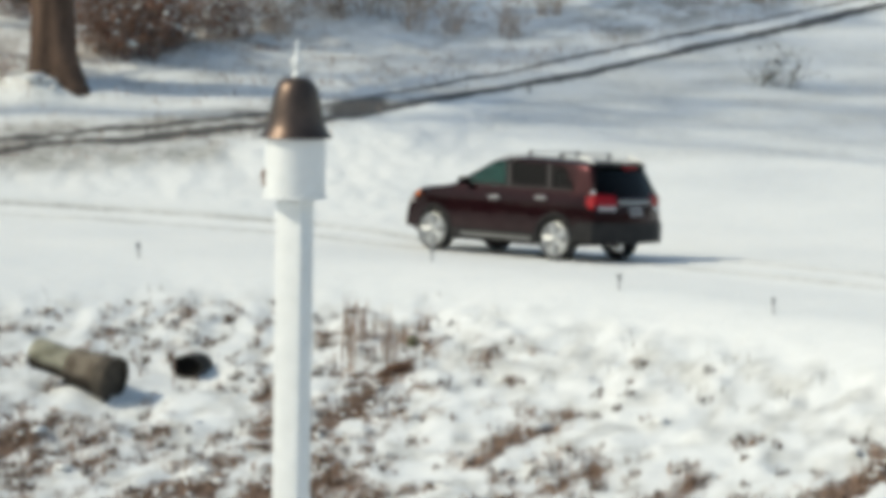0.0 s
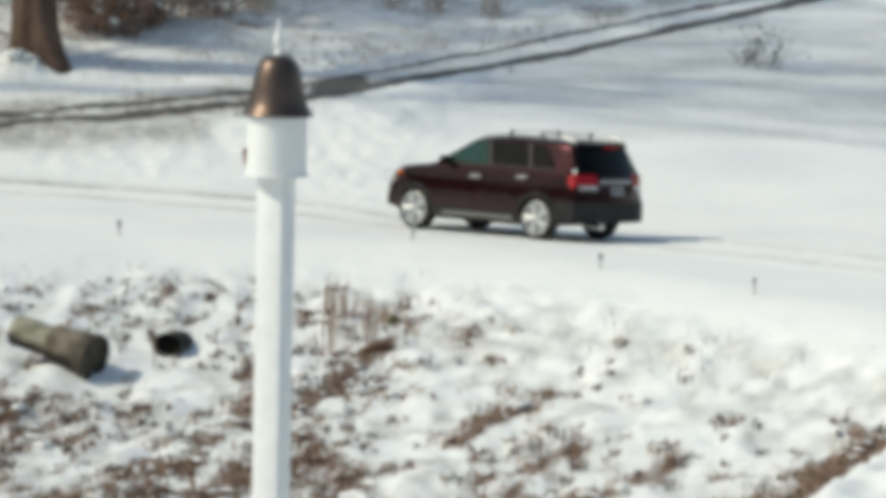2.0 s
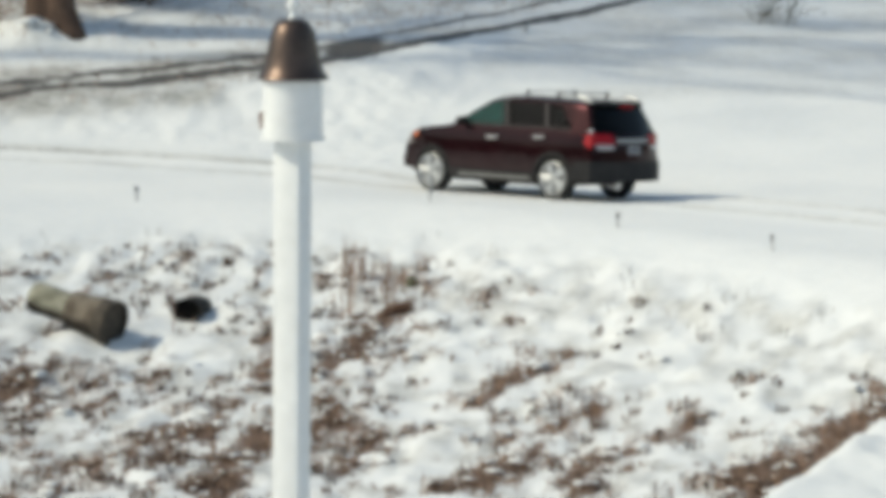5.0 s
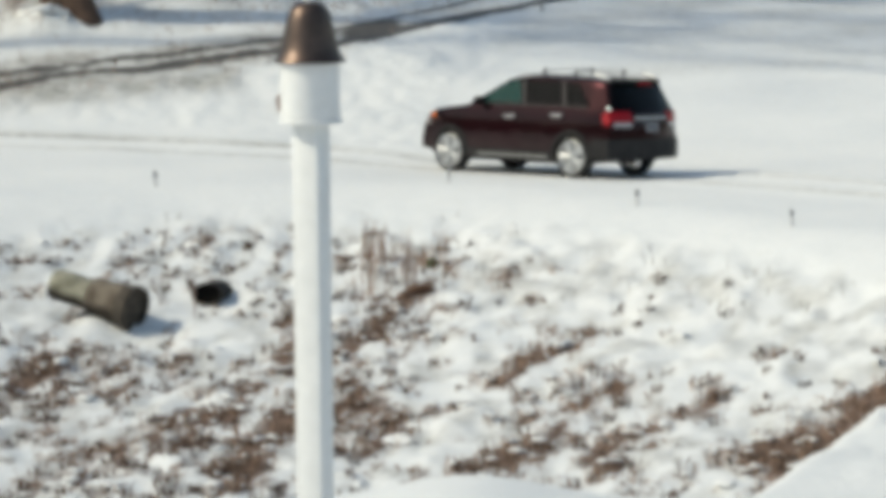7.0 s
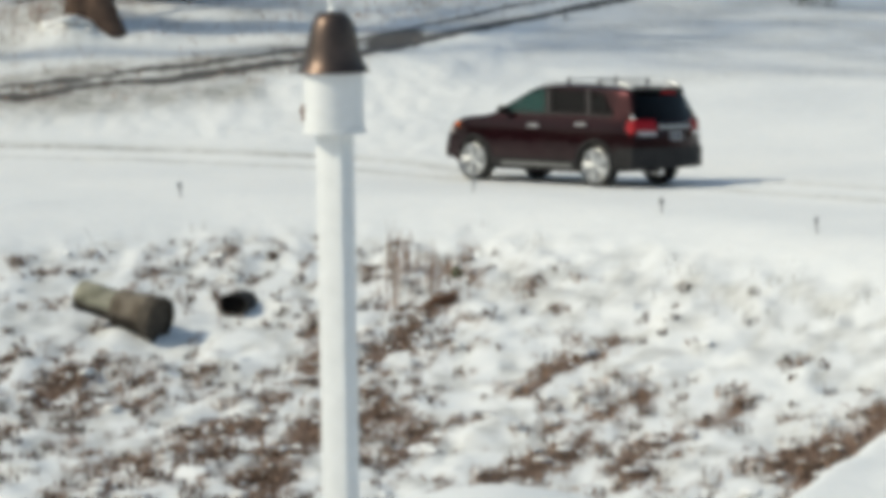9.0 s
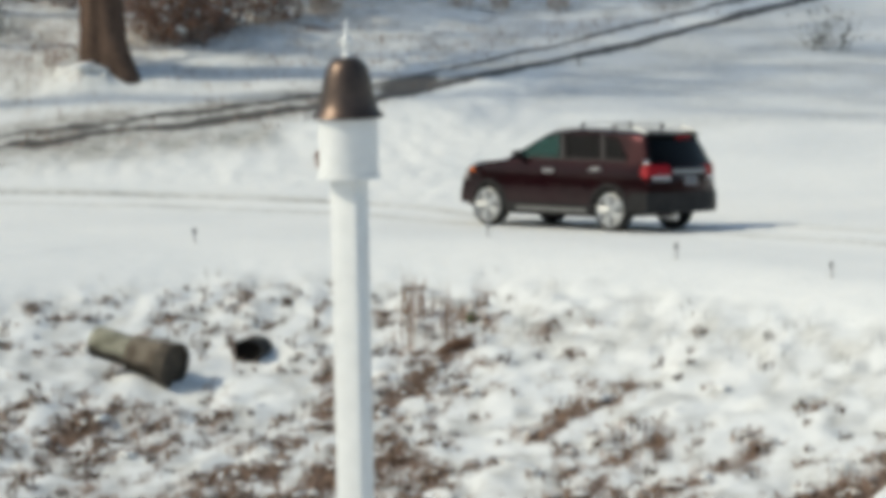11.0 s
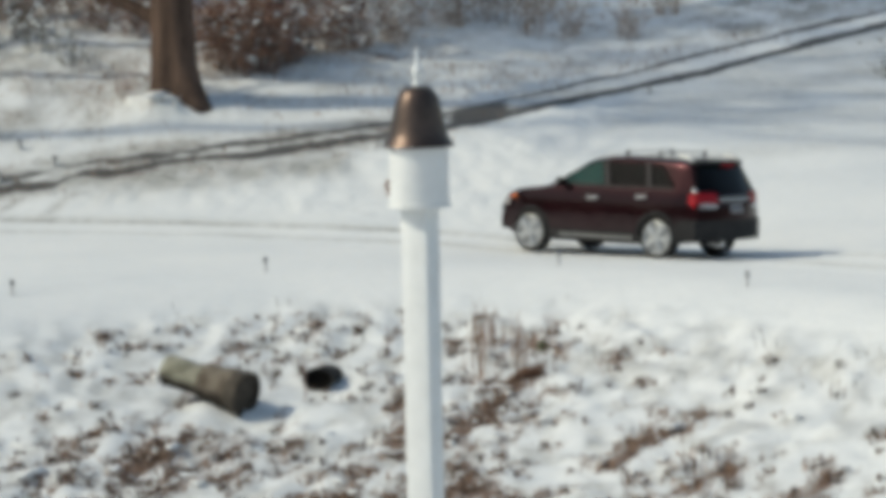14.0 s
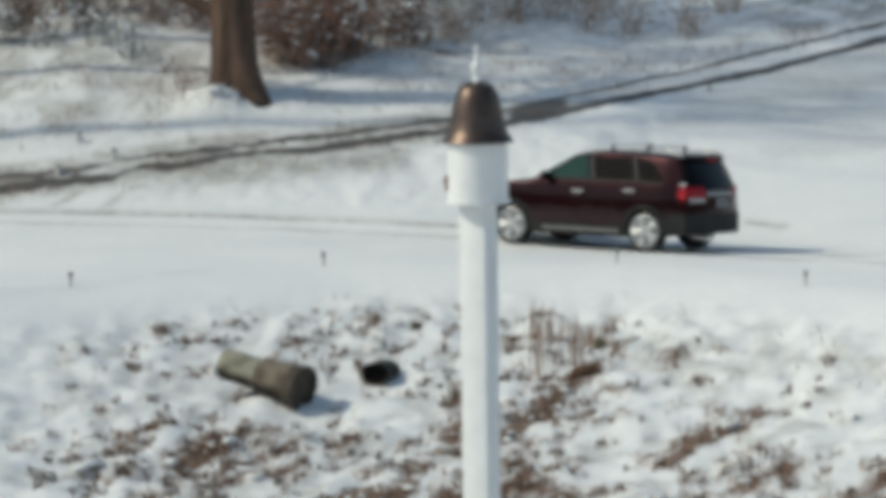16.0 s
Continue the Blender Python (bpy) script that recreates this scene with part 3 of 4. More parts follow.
def glazed(p):
    """Where the bodywork is open behind its glass."""
    u = p.x - RAKE * (p.z - BELT)
    side = abs(p.y) > 0.5 and BELT + 0.04 < p.z < roofline(p.x) - 0.03 and (-0.18 < u < 0.52 or -1.02 < u < -0.45 or (-1.52 < u < -1.30 and p.z < 1.45))
    front = 0.32 < p.x < 0.86 and abs(p.y) < 0.58 and p.z > top_z(p.x) - 0.05
    back = p.x < -1.98 and abs(p.y) < 0.62 and 1.20 < p.z < 1.52
    return side or front or back


def raked(side, proud, low, high, lean=lambda u: RAKE):
    """Side glass and its posts: the upright edges lean forward towards the roof."""
    def at(u, v):
        z = low + (high(u) - low) * v
        x = u + lean(u) * (z - low)
        z = min(z, roofline(x)) if v > 0 else z
        return (x, side * (flank_y(x, z) + proud), z), (0, side, 0)
    return at


def seat_part(car, name, x, y0, y1, high):
    bm = bmesh.new()
    box(bm, (x - 0.25, y0, 0.5), (x + 0.28, y1, 0.74), 0.05)
    box(bm, (x - 0.38, y0 + 0.02, 0.70), (x - 0.22, y1 - 0.02, high), 0.06)
    box(bm, (x - 0.37, (y0 + y1) / 2 - 0.13, high - 0.02), (x - 0.27, (y0 + y1) / 2 + 0.13, high + 0.17), 0.04)
    part(name, bm, INTERIOR, car, "dark cloth seat")


def make_car():
    car = empty("car", Matrix(), "dark maroon sport utility car with roof bars on snowy driveway", "car")
    # shell
    bm = bmesh.new()
    xs = sorted(set([round(v, 3) for v in steps(-2.34, 2.33, 74)] + [q[0] for q in TOP]))
    rings = []
    for x in xs:
        lo, hi = low_z(x), top_z(x)
        zs = steps(lo, max(hi - 0.055, lo + 0.05), 17)
        ring = [(0, lo - 0.01), (0.5, lo - 0.01), (flank_y(x, lo) - 0.08, lo - 0.005)] + [(flank_y(x, z), z) for z in zs]
        y = ring[-1][0]
        ring += [(y - 0.025, hi - 0.027), (y - 0.075, hi - 0.012), (y * 0.7, hi - 0.004), (y * 0.35, hi), (0, hi)]
        loop = [(q, z) for q, z in ring] + [(-q, z) for q, z in ring[-2:0:-1]]
        rings.append([bm.verts.new(bend(x, q, z)) for q, z in loop])
    count = len(rings[0])
    for a, b in zip(rings, rings[1:]):
        for k in range(count):
            j = (k + 1) % count
            quad = (a[k], a[j], b[j], b[k])
            mid = sum((v.co for v in quad), Vector()) / 4
            if glazed(mid):
                continue
            if any((mid.x - ax) ** 2 + (mid.z - TYRE) ** 2 < 0.40 ** 2 for ax in AXLES) and abs(mid.y) > 0.55:
                continue
            bm.faces.new(quad)
    bm.faces.new(rings[0])
    bm.faces.new(rings[-1][::-1])
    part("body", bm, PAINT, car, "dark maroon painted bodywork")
    for ax in AXLES:
        for side in (1, -1):
            bm = bmesh.new()
            rows = []
            for k in range(25):
                a = math.pi * (-0.06 + 1.12 * k / 24)
                row = []
                for r, out in ((0.385, -0.35), (0.385, 0.006), (0.40, 0.018), (0.445, 0.014), (0.46, -0.02)):
                    x, z = ax + r * math.cos(a), TYRE + r * math.sin(a)
                    row.append(bm.verts.new(bend(x, side * (flank_y(x, max(z, 0.27)) + out), z)))
                rows.append(row)
            for p, q in zip(rows, rows[1:]):
                for k in range(4):
                    bm.faces.new((p[k], p[k + 1], q[k + 1], q[k]))
            part("wheel_arch", bm, PLASTIC, car, "dark plastic wheel arch lining")
    for side in (1, -1):
        bm = bmesh.new()
        slab(bm, raked(side, 0.004, BELT - 0.03, lambda u: 1.64), steps(0.80, -1.70, 40), steps(0, 1, 8), 0.006)
        bmesh.ops.delete(bm, geom=[f for f in bm.faces for c in (f.calc_center_median(),) if glazed(c) or c.x < -1.34 - 0.88 * (1.60 - c.z)], context="FACES")
        part("window_surround", bm, GLOSSBLACK, car, "black window surround")
        for name, mat, a, b, lab in (("front_door_window", FRONT_GLASS, 0.60, -0.20, "green-tinted front door glass"), ("rear_door_window", DARK_GLASS, -0.42, -1.05, "dark rear door glass")):
            bm = bmesh.new()
            slab(bm, raked(side, 0.010, BELT, lambda u: 1.60), steps(a, b, 14), steps(0, 1, 6))
            part(name, bm, mat, car, lab)
        bm = bmesh.new()
        slab(bm, raked(side, 0.010, BELT, lambda u: 1.575 - 0.45 * max(0, -1.42 - u), lambda u: RAKE + 0.45 * float(ramp(-1.25, -1.62, u))), steps(-1.25, -1.64, 10), steps(0, 1, 6))
        part("quarter_window", bm, DARK_GLASS, car, "dark rear quarter glass")
        for a, b in ((-0.235, -0.305), (-1.11, -1.175)):
            bm = bmesh.new()
            slab(bm, raked(side, 0.013, BELT, lambda u: 1.60), steps(a, b, 2), steps(0, 1, 6))
            part("door_pillar", bm, GREYTRIM, car, "grey pillar trim")
        bm = bmesh.new()
        slab(bm, on_flank(side, 0.012, lambda x: BELT - 0.03, lambda x: BELT - 0.008), steps(0.80, -1.66, 24), steps(0, 1, 1))
        part("belt_moulding", bm, GREYTRIM, car, "dark belt moulding")
        bm = bmesh.new()
        slab(bm, on_flank(side, 0.012, lambda x: 0.262, lambda x: 0.43), steps(0.92, -0.92, 16), steps(0, 1, 4))
        part("sill_cladding", bm, PLASTIC, car, "dark plastic sill cladding")
        bm = bmesh.new()
        slab(bm, on_flank(side, 0.022, lambda x: 0.315, lambda x: 0.365), steps(0.72, -0.82, 16), steps(0, 1, 2))
        part("sill_strip", bm, SILLGREY, car, "dull silver sill strip")
        for x in (0.0, -1.02):
            bm = bmesh.new()
            z = 0.992 - 0.045 * x
            y = flank_y(x, z)
            tube(bm, [(x - 0.11, side * (y + 0.004), z + 0.006), (x - 0.09, side * (y + 0.032), z + 0.004), (x, side * (y + 0.04), z), (x + 0.09, side * (y + 0.032), z - 0.002), (x + 0.11, side * (y + 0.004), z - 0.004)],
                 [0.017, 0.02, 0.021, 0.02, 0.017], 8)
            part("door_handle", bm, ALLOY, car, "chrome door handle")
        bm = bmesh.new()
        box(bm, (0.57, side * 0.99 - 0.10, 1.17), (0.70, side * 0.99 + 0.09, 1.31), 0.04)
        part("door_mirror", bm, GLOSSBLACK, car, "dark door mirror")
        # tail lamp wraps the corner
        lamp = new("tail_lamp")
        lamp.parent = car
        bm = bmesh.new()
        slab(bm, on_flank(side, 0.010, lambda x: 0.90 + 0.08 * float(ramp(-2.26, -2.12, x)), lambda x: 1.14 - 0.03 * float(ramp(-2.25, -2.12, x))), steps(-2.30, -2.13, 8), steps(0, 1, 5))
        slab(bm, on_rear(0.012), steps(side * 0.47, side * 0.885, 8), steps(0.955, 1.135, 5))
        part("red_lens", bm, REDLAMP, lamp, "red tail lamp lens")
        bm = bmesh.new()
        slab(bm, on_rear(0.012), steps(side * 0.49, side * 0.82, 6), steps(0.885, 0.95, 2))
        part("clear_lens", bm, CLEARLAMP, lamp, "clear reversing lamp lens")
        # added chrome bulge, shaped to give the sun glint at this corner
        bm = bmesh.new()
        at = bend(-2.19, side * (flank_y(-2.19, 1.17) - 0.008), 1.17)
        bmesh.ops.create_uvsphere(bm, u_segments=20, v_segments=12, radius=1, matrix=Matrix.Translation(at) @ Matrix.Diagonal((0.050, 0.026, 0.034, 1)))
        part("glint_bulge", bm, CHROME, lamp, "added chrome bulge that makes the sun glint above the tail lamp")
        # head lamp
        bm = bmesh.new()
        slab(bm, on_flank(side, 0.008, lambda x: 0.80, lambda x: min(0.96, top_z(x) - 0.06)), steps(2.13, 2.26, 5), steps(0, 1, 3))
        part("head_lamp", bm, CLEARLAMP, car, "clear headlamp")
        bm = bmesh.new()
        slab(bm, on_flank(side, 0.014, lambda x: 0.93, lambda x: min(1.01, top_z(x) - 0.055)), steps(1.93, 2.08, 4), steps(0, 1, 2))
        part("turn_signal", bm, AMBER, car, "amber turn signal")
        # roof rail and its feet
        rail = [(x, side * (flank_y(x, top_z(x) - 0.05) - 0.075), top_z(x) + (0.035 if -1.7 < x < 0.05 else -0.005)) for x in (0.10, 0.0, -0.1, -0.4, -0.8, -1.2, -1.55, -1.68, -1.82)]
        bm = bmesh.new()
        tube(bm, rail, [0.015] + [0.018] * 7 + [0.020], 8)
        bmesh.ops.create_uvsphere(bm, u_segments=20, v_segments=12, radius=1, matrix=Matrix.Translation(Vector(rail[-2]) + Vector((-0.06, 0, 0.004))) @ pose(0, 0, 0, 0, -14) @ Matrix.Diagonal((0.20, 0.032, 0.042, 1)))
        part("roof_rail", bm, ALLOY, car, "silver roof rail")
    for x in (-0.52, -1.20):
        bar = new("roof_bar")
        bar.parent = car
        y, z = flank_y(x, top_z(x) - 0.05) - 0.075, top_z(x)
        bm = bmesh.new()
        tube(bm, [(x, -y - 0.04, z + 0.098), (x, 0, z + 0.105), (x, y + 0.04, z + 0.098)], [0.010] * 3, 8)
        part("crossbar", bm, ALLOY, bar, "silver crossbar")
        for side in (1, -1):
            bm = bmesh.new()
            box(bm, (x - 0.03, side * y - 0.025, z + 0.0), (x + 0.03, side * y + 0.025, z + 0.112), 0.015)
            part("foot", bm, GREYTRIM, bar, "black clamp foot")
    # front and rear glass, bumpers, spoiler, number plate
    bm = bmesh.new()
    slab(bm, lambda u, v: ((0.25 + 0.68 * v, u * (0.62 + 0.10 * v), top_z(0.25 + 0.68 * v) + 0.006), (0, 0, 1)), steps(-1, 1, 10), steps(0, 1, 6))
    part("windscreen", bm, FRONT_GLASS, car, "green-tinted windscreen")
    bm = bmesh.new()
    slab(bm, lambda u, v: ((rear_x(v) - 0.008, u * (0.84 - 0.46 * (v - 1.14)), v), (-1, 0, 0)), steps(-1, 1, 14), steps(1.14, 1.60, 7))
    part("rear_window", bm, DARK_GLASS, car, "black tinted rear window")
    bm = bmesh.new()
    slab(bm, lambda u, v: ((-1.80 - 0.24 * v, u * (1 - 0.06 * v), top_z(-1.80) + 0.008 - 0.03 * v), (0, 0, 1)), steps(-0.66, 0.66, 10), steps(0, 1, 3), 0.06)
    part("roof_spoiler", bm, GLOSSBLACK, car, "black roof spoiler")
    bm = bmesh.new()
    box(bm, (-2.05, -0.32, 1.562), (-1.97, 0.05, 1.606), 0.006)
    part("high_brake_lamp", bm, REDLAMP, car, "red high brake lamp")
    bm = bmesh.new()
    slab(bm, on_rear(0.022), steps(-0.95, 0.95, 16), steps(0.34, 0.68, 6), 0.05)
    for side in (1, -1):
        slab(bm, on_flank(side, 0.014, lambda x: 0.34, lambda x: 0.67 - 0.10 * float(ramp(-2.0, -1.75, x))), steps(-2.30, -1.80, 8), steps(0, 1, 4))
    part("rear_bumper", bm, PLASTIC, car, "black plastic rear bumper")
    bm = bmesh.new()
    slab(bm, on_rear(0.02), steps(-0.42, 0.42, 8), steps(0.992, 1.055, 3))
    part("tailgate_strip", bm, DULLSILVER, car, "dull silver tailgate strip")
    plate = new("number_plate")
    plate.parent = car
    bm = bmesh.new()
    slab(bm, on_rear(0.010), steps(-0.16, 0.16, 4), steps(0.80, 0.945, 3))
    part("plate", bm, PLATE, plate, "white number plate")
    bm = bmesh.new()
    for k in range(5):
        slab(bm, on_rear(0.015), steps(-0.115 + 0.05 * k, -0.085 + 0.05 * k, 1), steps(0.845, 0.905, 1), 0.004)
    part("plate_bar", bm, INK, plate)
    bm = bmesh.new()
    box(bm, (2.27, -0.45, 0.62), (2.345, 0.45, 0.80), 0.02)
    part("grille", bm, PLASTIC, car, "black front grille")
    bm = bmesh.new()
    tube(bm, [(-1.95, 0.30, 0.28), (-2.26, 0.30, 0.265)], [0.05, 0.055], 14)
    part("exhaust", bm, CHROME, car, "chrome exhaust tip")
    bm = bmesh.new()
    box(bm, (-1.15, -0.62, 0.21), (1.9, 0.62, 0.30), 0.03)
    part("underbody", bm, PLASTIC, car, "black underbody")
    for y in (0.12, -0.62):
        seat_part(car, "front_seat", 0.15, y, y + 0.5, 1.18)
    seat_part(car, "rear_seat", -0.85, -0.62, 0.62, 1.15)
    bm = bmesh.new()
    box(bm, (0.85, -0.72, 0.75), (1.25, 0.72, 1.06), 0.06)
    part("dashboard", bm, INTERIOR, car, "dark dashboard")
    bm = bmesh.new()
    box(bm, (-2.0, -0.78, 0.40), (1.2, 0.78, 0.50), 0.02)
    part("cabin_floor", bm, INTERIOR, car, "dark cabin floor")
    wheels = [make_wheel(car, ax, side, "wheel") for ax in AXLES for side in (1, -1)]
    return car, wheels


CAR, WHEELS = make_car()


# ---------------------------------------------------------------- markers along the drives
def make_markers():
    stake = empty("driveway_marker", Matrix(), "short grey driveway marker stake stuck in snow", "marker stake", "markers along the driveway")
    bm = bmesh.new()
    box(bm, (-0.020, -0.014, -0.15), (0.020, 0.014, 0.20), 0.004)
    part("stake", bm, STAKE, stake)
    bm = bmesh.new()
    box(bm, (-0.036, -0.022, 0.15), (0.036, 0.022, 0.245), 0.014)
    part("reflector", bm, REFLECTOR, stake, "grey reflector head")
    spots = ((-8.54, 51.07, 2), (-4.90, 54.09, -3), (-0.17, 54.45, 4), (2.70, 50.88, 0), (4.77, 47.98, -2), (7.0, 45.2, 3))
    for k, (x, y, lean) in enumerate(spots):
        m = pose(x, y, lay(x, y), lean, lean * 0.6, 15 * k)
        if k == 0:
            stake.matrix_world = m
        else:
            copy_thing(stake, m)
    post = empty("lane_marker", Matrix(), "small dark weathered post beside the hillside lane", "marker post", "markers along the lane")
    bm = bmesh.new()
    tube(bm, [(0, 0, -0.2), (0.005, 0, 0.08), (-0.004, 0.004, 0.17)], [0.055, 0.06, 0.052], 9)
    part("post", bm, STAKE, post)
    bm = bmesh.new()
    lathe(bm, [(0, 0.205), (0.04, 0.20), (0.062, 0.178), (0.058, 0.165), (0, 0.165)], 10)
    part("cap", bm, GREYTRIM, post, "dark cap")
    for k, (x, y) in enumerate(((1.78, 71.7), (-10.75, 65.7), (-9.96, 64.9), (-10.9, 64.0))):
        m = pose(x, y, lay(x, y), 3 * k, 2, 40 * k)
        if k == 0:
            post.matrix_world = m
        else:
            copy_thing(post, m)


make_markers()


# ---------------------------------------------------------------- pipe, culvert and the debris in the ditch
def make_pipe():
    a, b = Vector((-5.60, 46.5, -0.575)), Vector((-4.46, 45.85, -0.855))
    turn = (b - a).to_track_quat("Z", "Y").to_matrix().to_4x4()
    pipe = empty("concrete_pipe", Matrix.Translation(a) @ turn, "two loose weathered concrete pipe lengths lying in the ditch", "pipe")
    n = (b - a).length
    bm = bmesh.new()
    lathe(bm, [(0.18, -0.02), (0.20, -0.035), (0.218, -0.015), (0.224, 0.05), (0.220, 0.25 * n), (0.208, 0.42 * n), (0.19, 0.52 * n), (0.16, 0.54 * n), (0.17, 0.0), (0.18, -0.02)], 32)
    part("spigot_length", bm, CONCRETE, pipe, "pale greenish concrete pipe length")
    bm = bmesh.new()
    lathe(bm, [(0.18, 0.50 * n), (0.235, 0.455 * n), (0.262, 0.47 * n), (0.268, 0.60 * n), (0.28, 0.76 * n), (0.295, 0.86 * n), (0.25, 0.86 * n), (0.22, 0.60 * n), (0.18, 0.50 * n)], 32)
    part("bell_length", bm, DARKPIPE, pipe, "dark flared pipe end with shade painted below")
    bm = bmesh.new()
    lathe(bm, [(0.28, 0.84 * n), (0.30, 0.85 * n), (0.326, 0.96 * n), (0.332, 0.985 * n), (0.325, 1.0 * n), (0.27, 1.0 * n), (0.262, 0.97 * n), (0.25, 0.84 * n), (0.28, 0.84 * n)], 32)
    part("rim_band", bm, BROWNPIPE, pipe, "dark rim of the flared pipe")
    # dark brown disc that closes the mouth
    bm = bmesh.new()
    lathe(bm, [(0, 0.985 * n), (0.14, 0.975 * n), (0.265, 0.965 * n), (0.265, 0.86 * n), (0, 0.86 * n)], 24)
    part("mouth_plug", bm, BROWNPIPE, pipe, "dark brown plug closing the pipe mouth")
    culvert = empty("culvert_mouth", pose(-3.56, 47.38, -0.84, 0, 0, -8), "dark open culvert mouth in the snowy bank", "culvert")
    lie = pose(0, 0, 0, 86, 0, 0)
    bm = bmesh.new()
    rings = [(0.235, 0.16), (0.262, 0.16), (0.266, 0.12)] + [(0.255 + 0.012 * (k % 2), 0.10 - 0.05 * k) for k in range(14)]
    lathe(bm, rings + [(0.21, -0.6), (0.21, 0.10), (0.235, 0.16)], 30, lie @ Matrix.Diagonal((0.88, 0.62, 1, 1)))
    part("pipe_wall", bm, RUBBER, culvert, "dark corrugated pipe wall")
    # near-black disc across the mouth, painted as the darkness inside
    bm = bmesh.new()
    lathe(bm, [(0, 0.09), (0.15, 0.095), (0.222, 0.12), (0.222, -0.4), (0, -0.4)], 26, lie @ Matrix.Diagonal((0.88, 0.62, 1, 1)))
    part("hollow_shade", bm, HOLLOW_SHADE, culvert, "black disc that stands in for the shade inside the pipe")
    bm = bmesh.new()
    x, y = -3.72, 46.6
    tube(bm, [(x, y, lay(x, y) - 0.1), (x + 0.01, y, lay(x, y) + 0.30), (x - 0.01, y + 0.01, lay(x, y) + 0.62)], [0.011, 0.010, 0.006], 6)
    tagged(part("dry_stick", bm, TWIG), "thin grey stick standing below the culvert", "stick")


make_pipe()


def mound_snow(name, spots, label):
    """Snow pillows: flattened, dented blobs joined into one thing."""
    rng = random.Random(len(spots))
    unit = bmesh.new()
    bmesh.ops.create_icosphere(unit, subdivisions=2, radius=1)
    uv = [v.co.copy() for v in unit.verts]
    uf = [[v.index for v in f.verts] for f in unit.faces]
    unit.free()
    verts, faces = [], []
    for x, y, z, r in spots:
        base, o = len(verts), Vector((rng.random() * 50, rng.random() * 50, 0))
        sx, sy, sz, a = r * rng.uniform(0.8, 2.0), r * rng.uniform(0.6, 1.1), r * rng.uniform(0.25, 0.5), rng.random() * 6.3
        for c in uv:
            k = 1 + 0.75 * noise.noise(c * 1.4 + o)
            px, py = c.x * sx * k, c.y * sy * k
            verts.append((x + px * math.cos(a) - py * math.sin(a), y + px * math.sin(a) + py * math.cos(a), z + c.z * sz * k))
        faces += [[base + i for i in f] for f in uf]
    return tagged(raw(name, verts, faces, SNOW, smooth=True), label, "snow", kind="stuff")


def blade_clumps(name, spots, material, label, category, height=(0.12, 0.4), width=0.012, blades=22, splay=0.9, rng=None, spread=0.13):
    """Dry stalks: thin bent blades in clumps."""
    rng = rng or random.Random(5)
    verts, faces = [], []
    for x, y, z, size in spots:
        for _ in range(int(blades * rng.uniform(0.6, 1.3))):
            a, r = rng.random() * 6.283, rng.random() ** 0.6 * spread * size
            bx, by = x + r * math.cos(a), y + r * math.sin(a)
            h = rng.uniform(*height) * size
            lean, la = rng.random() * splay * h, rng.random() * 6.283
            w, wa = width * rng.uniform(0.6, 1.5), rng.random() * 3.14
            dx, dy = w * math.cos(wa), w * math.sin(wa)
            mx, my, mz = bx + 0.35 * lean * math.cos(la), by + 0.35 * lean * math.sin(la), z + 0.62 * h
            tx, ty, tz = bx + lean * math.cos(la), by + lean * math.sin(la), z + h * (1 - 0.35 * lean / max(h, 0.01))
            n = len(verts)
            verts += [(bx - dx, by - dy, z - 0.05), (bx + dx, by + dy, z - 0.05), (mx + dx * 0.8, my + dy * 0.8, mz), (mx - dx * 0.8, my - dy * 0.8, mz), (tx, ty, tz)]
            faces += [(n, n + 1, n + 2, n + 3), (n + 3, n + 2, n + 4)]
    return tagged(raw(name, verts, faces, material), label, category, kind="stuff")


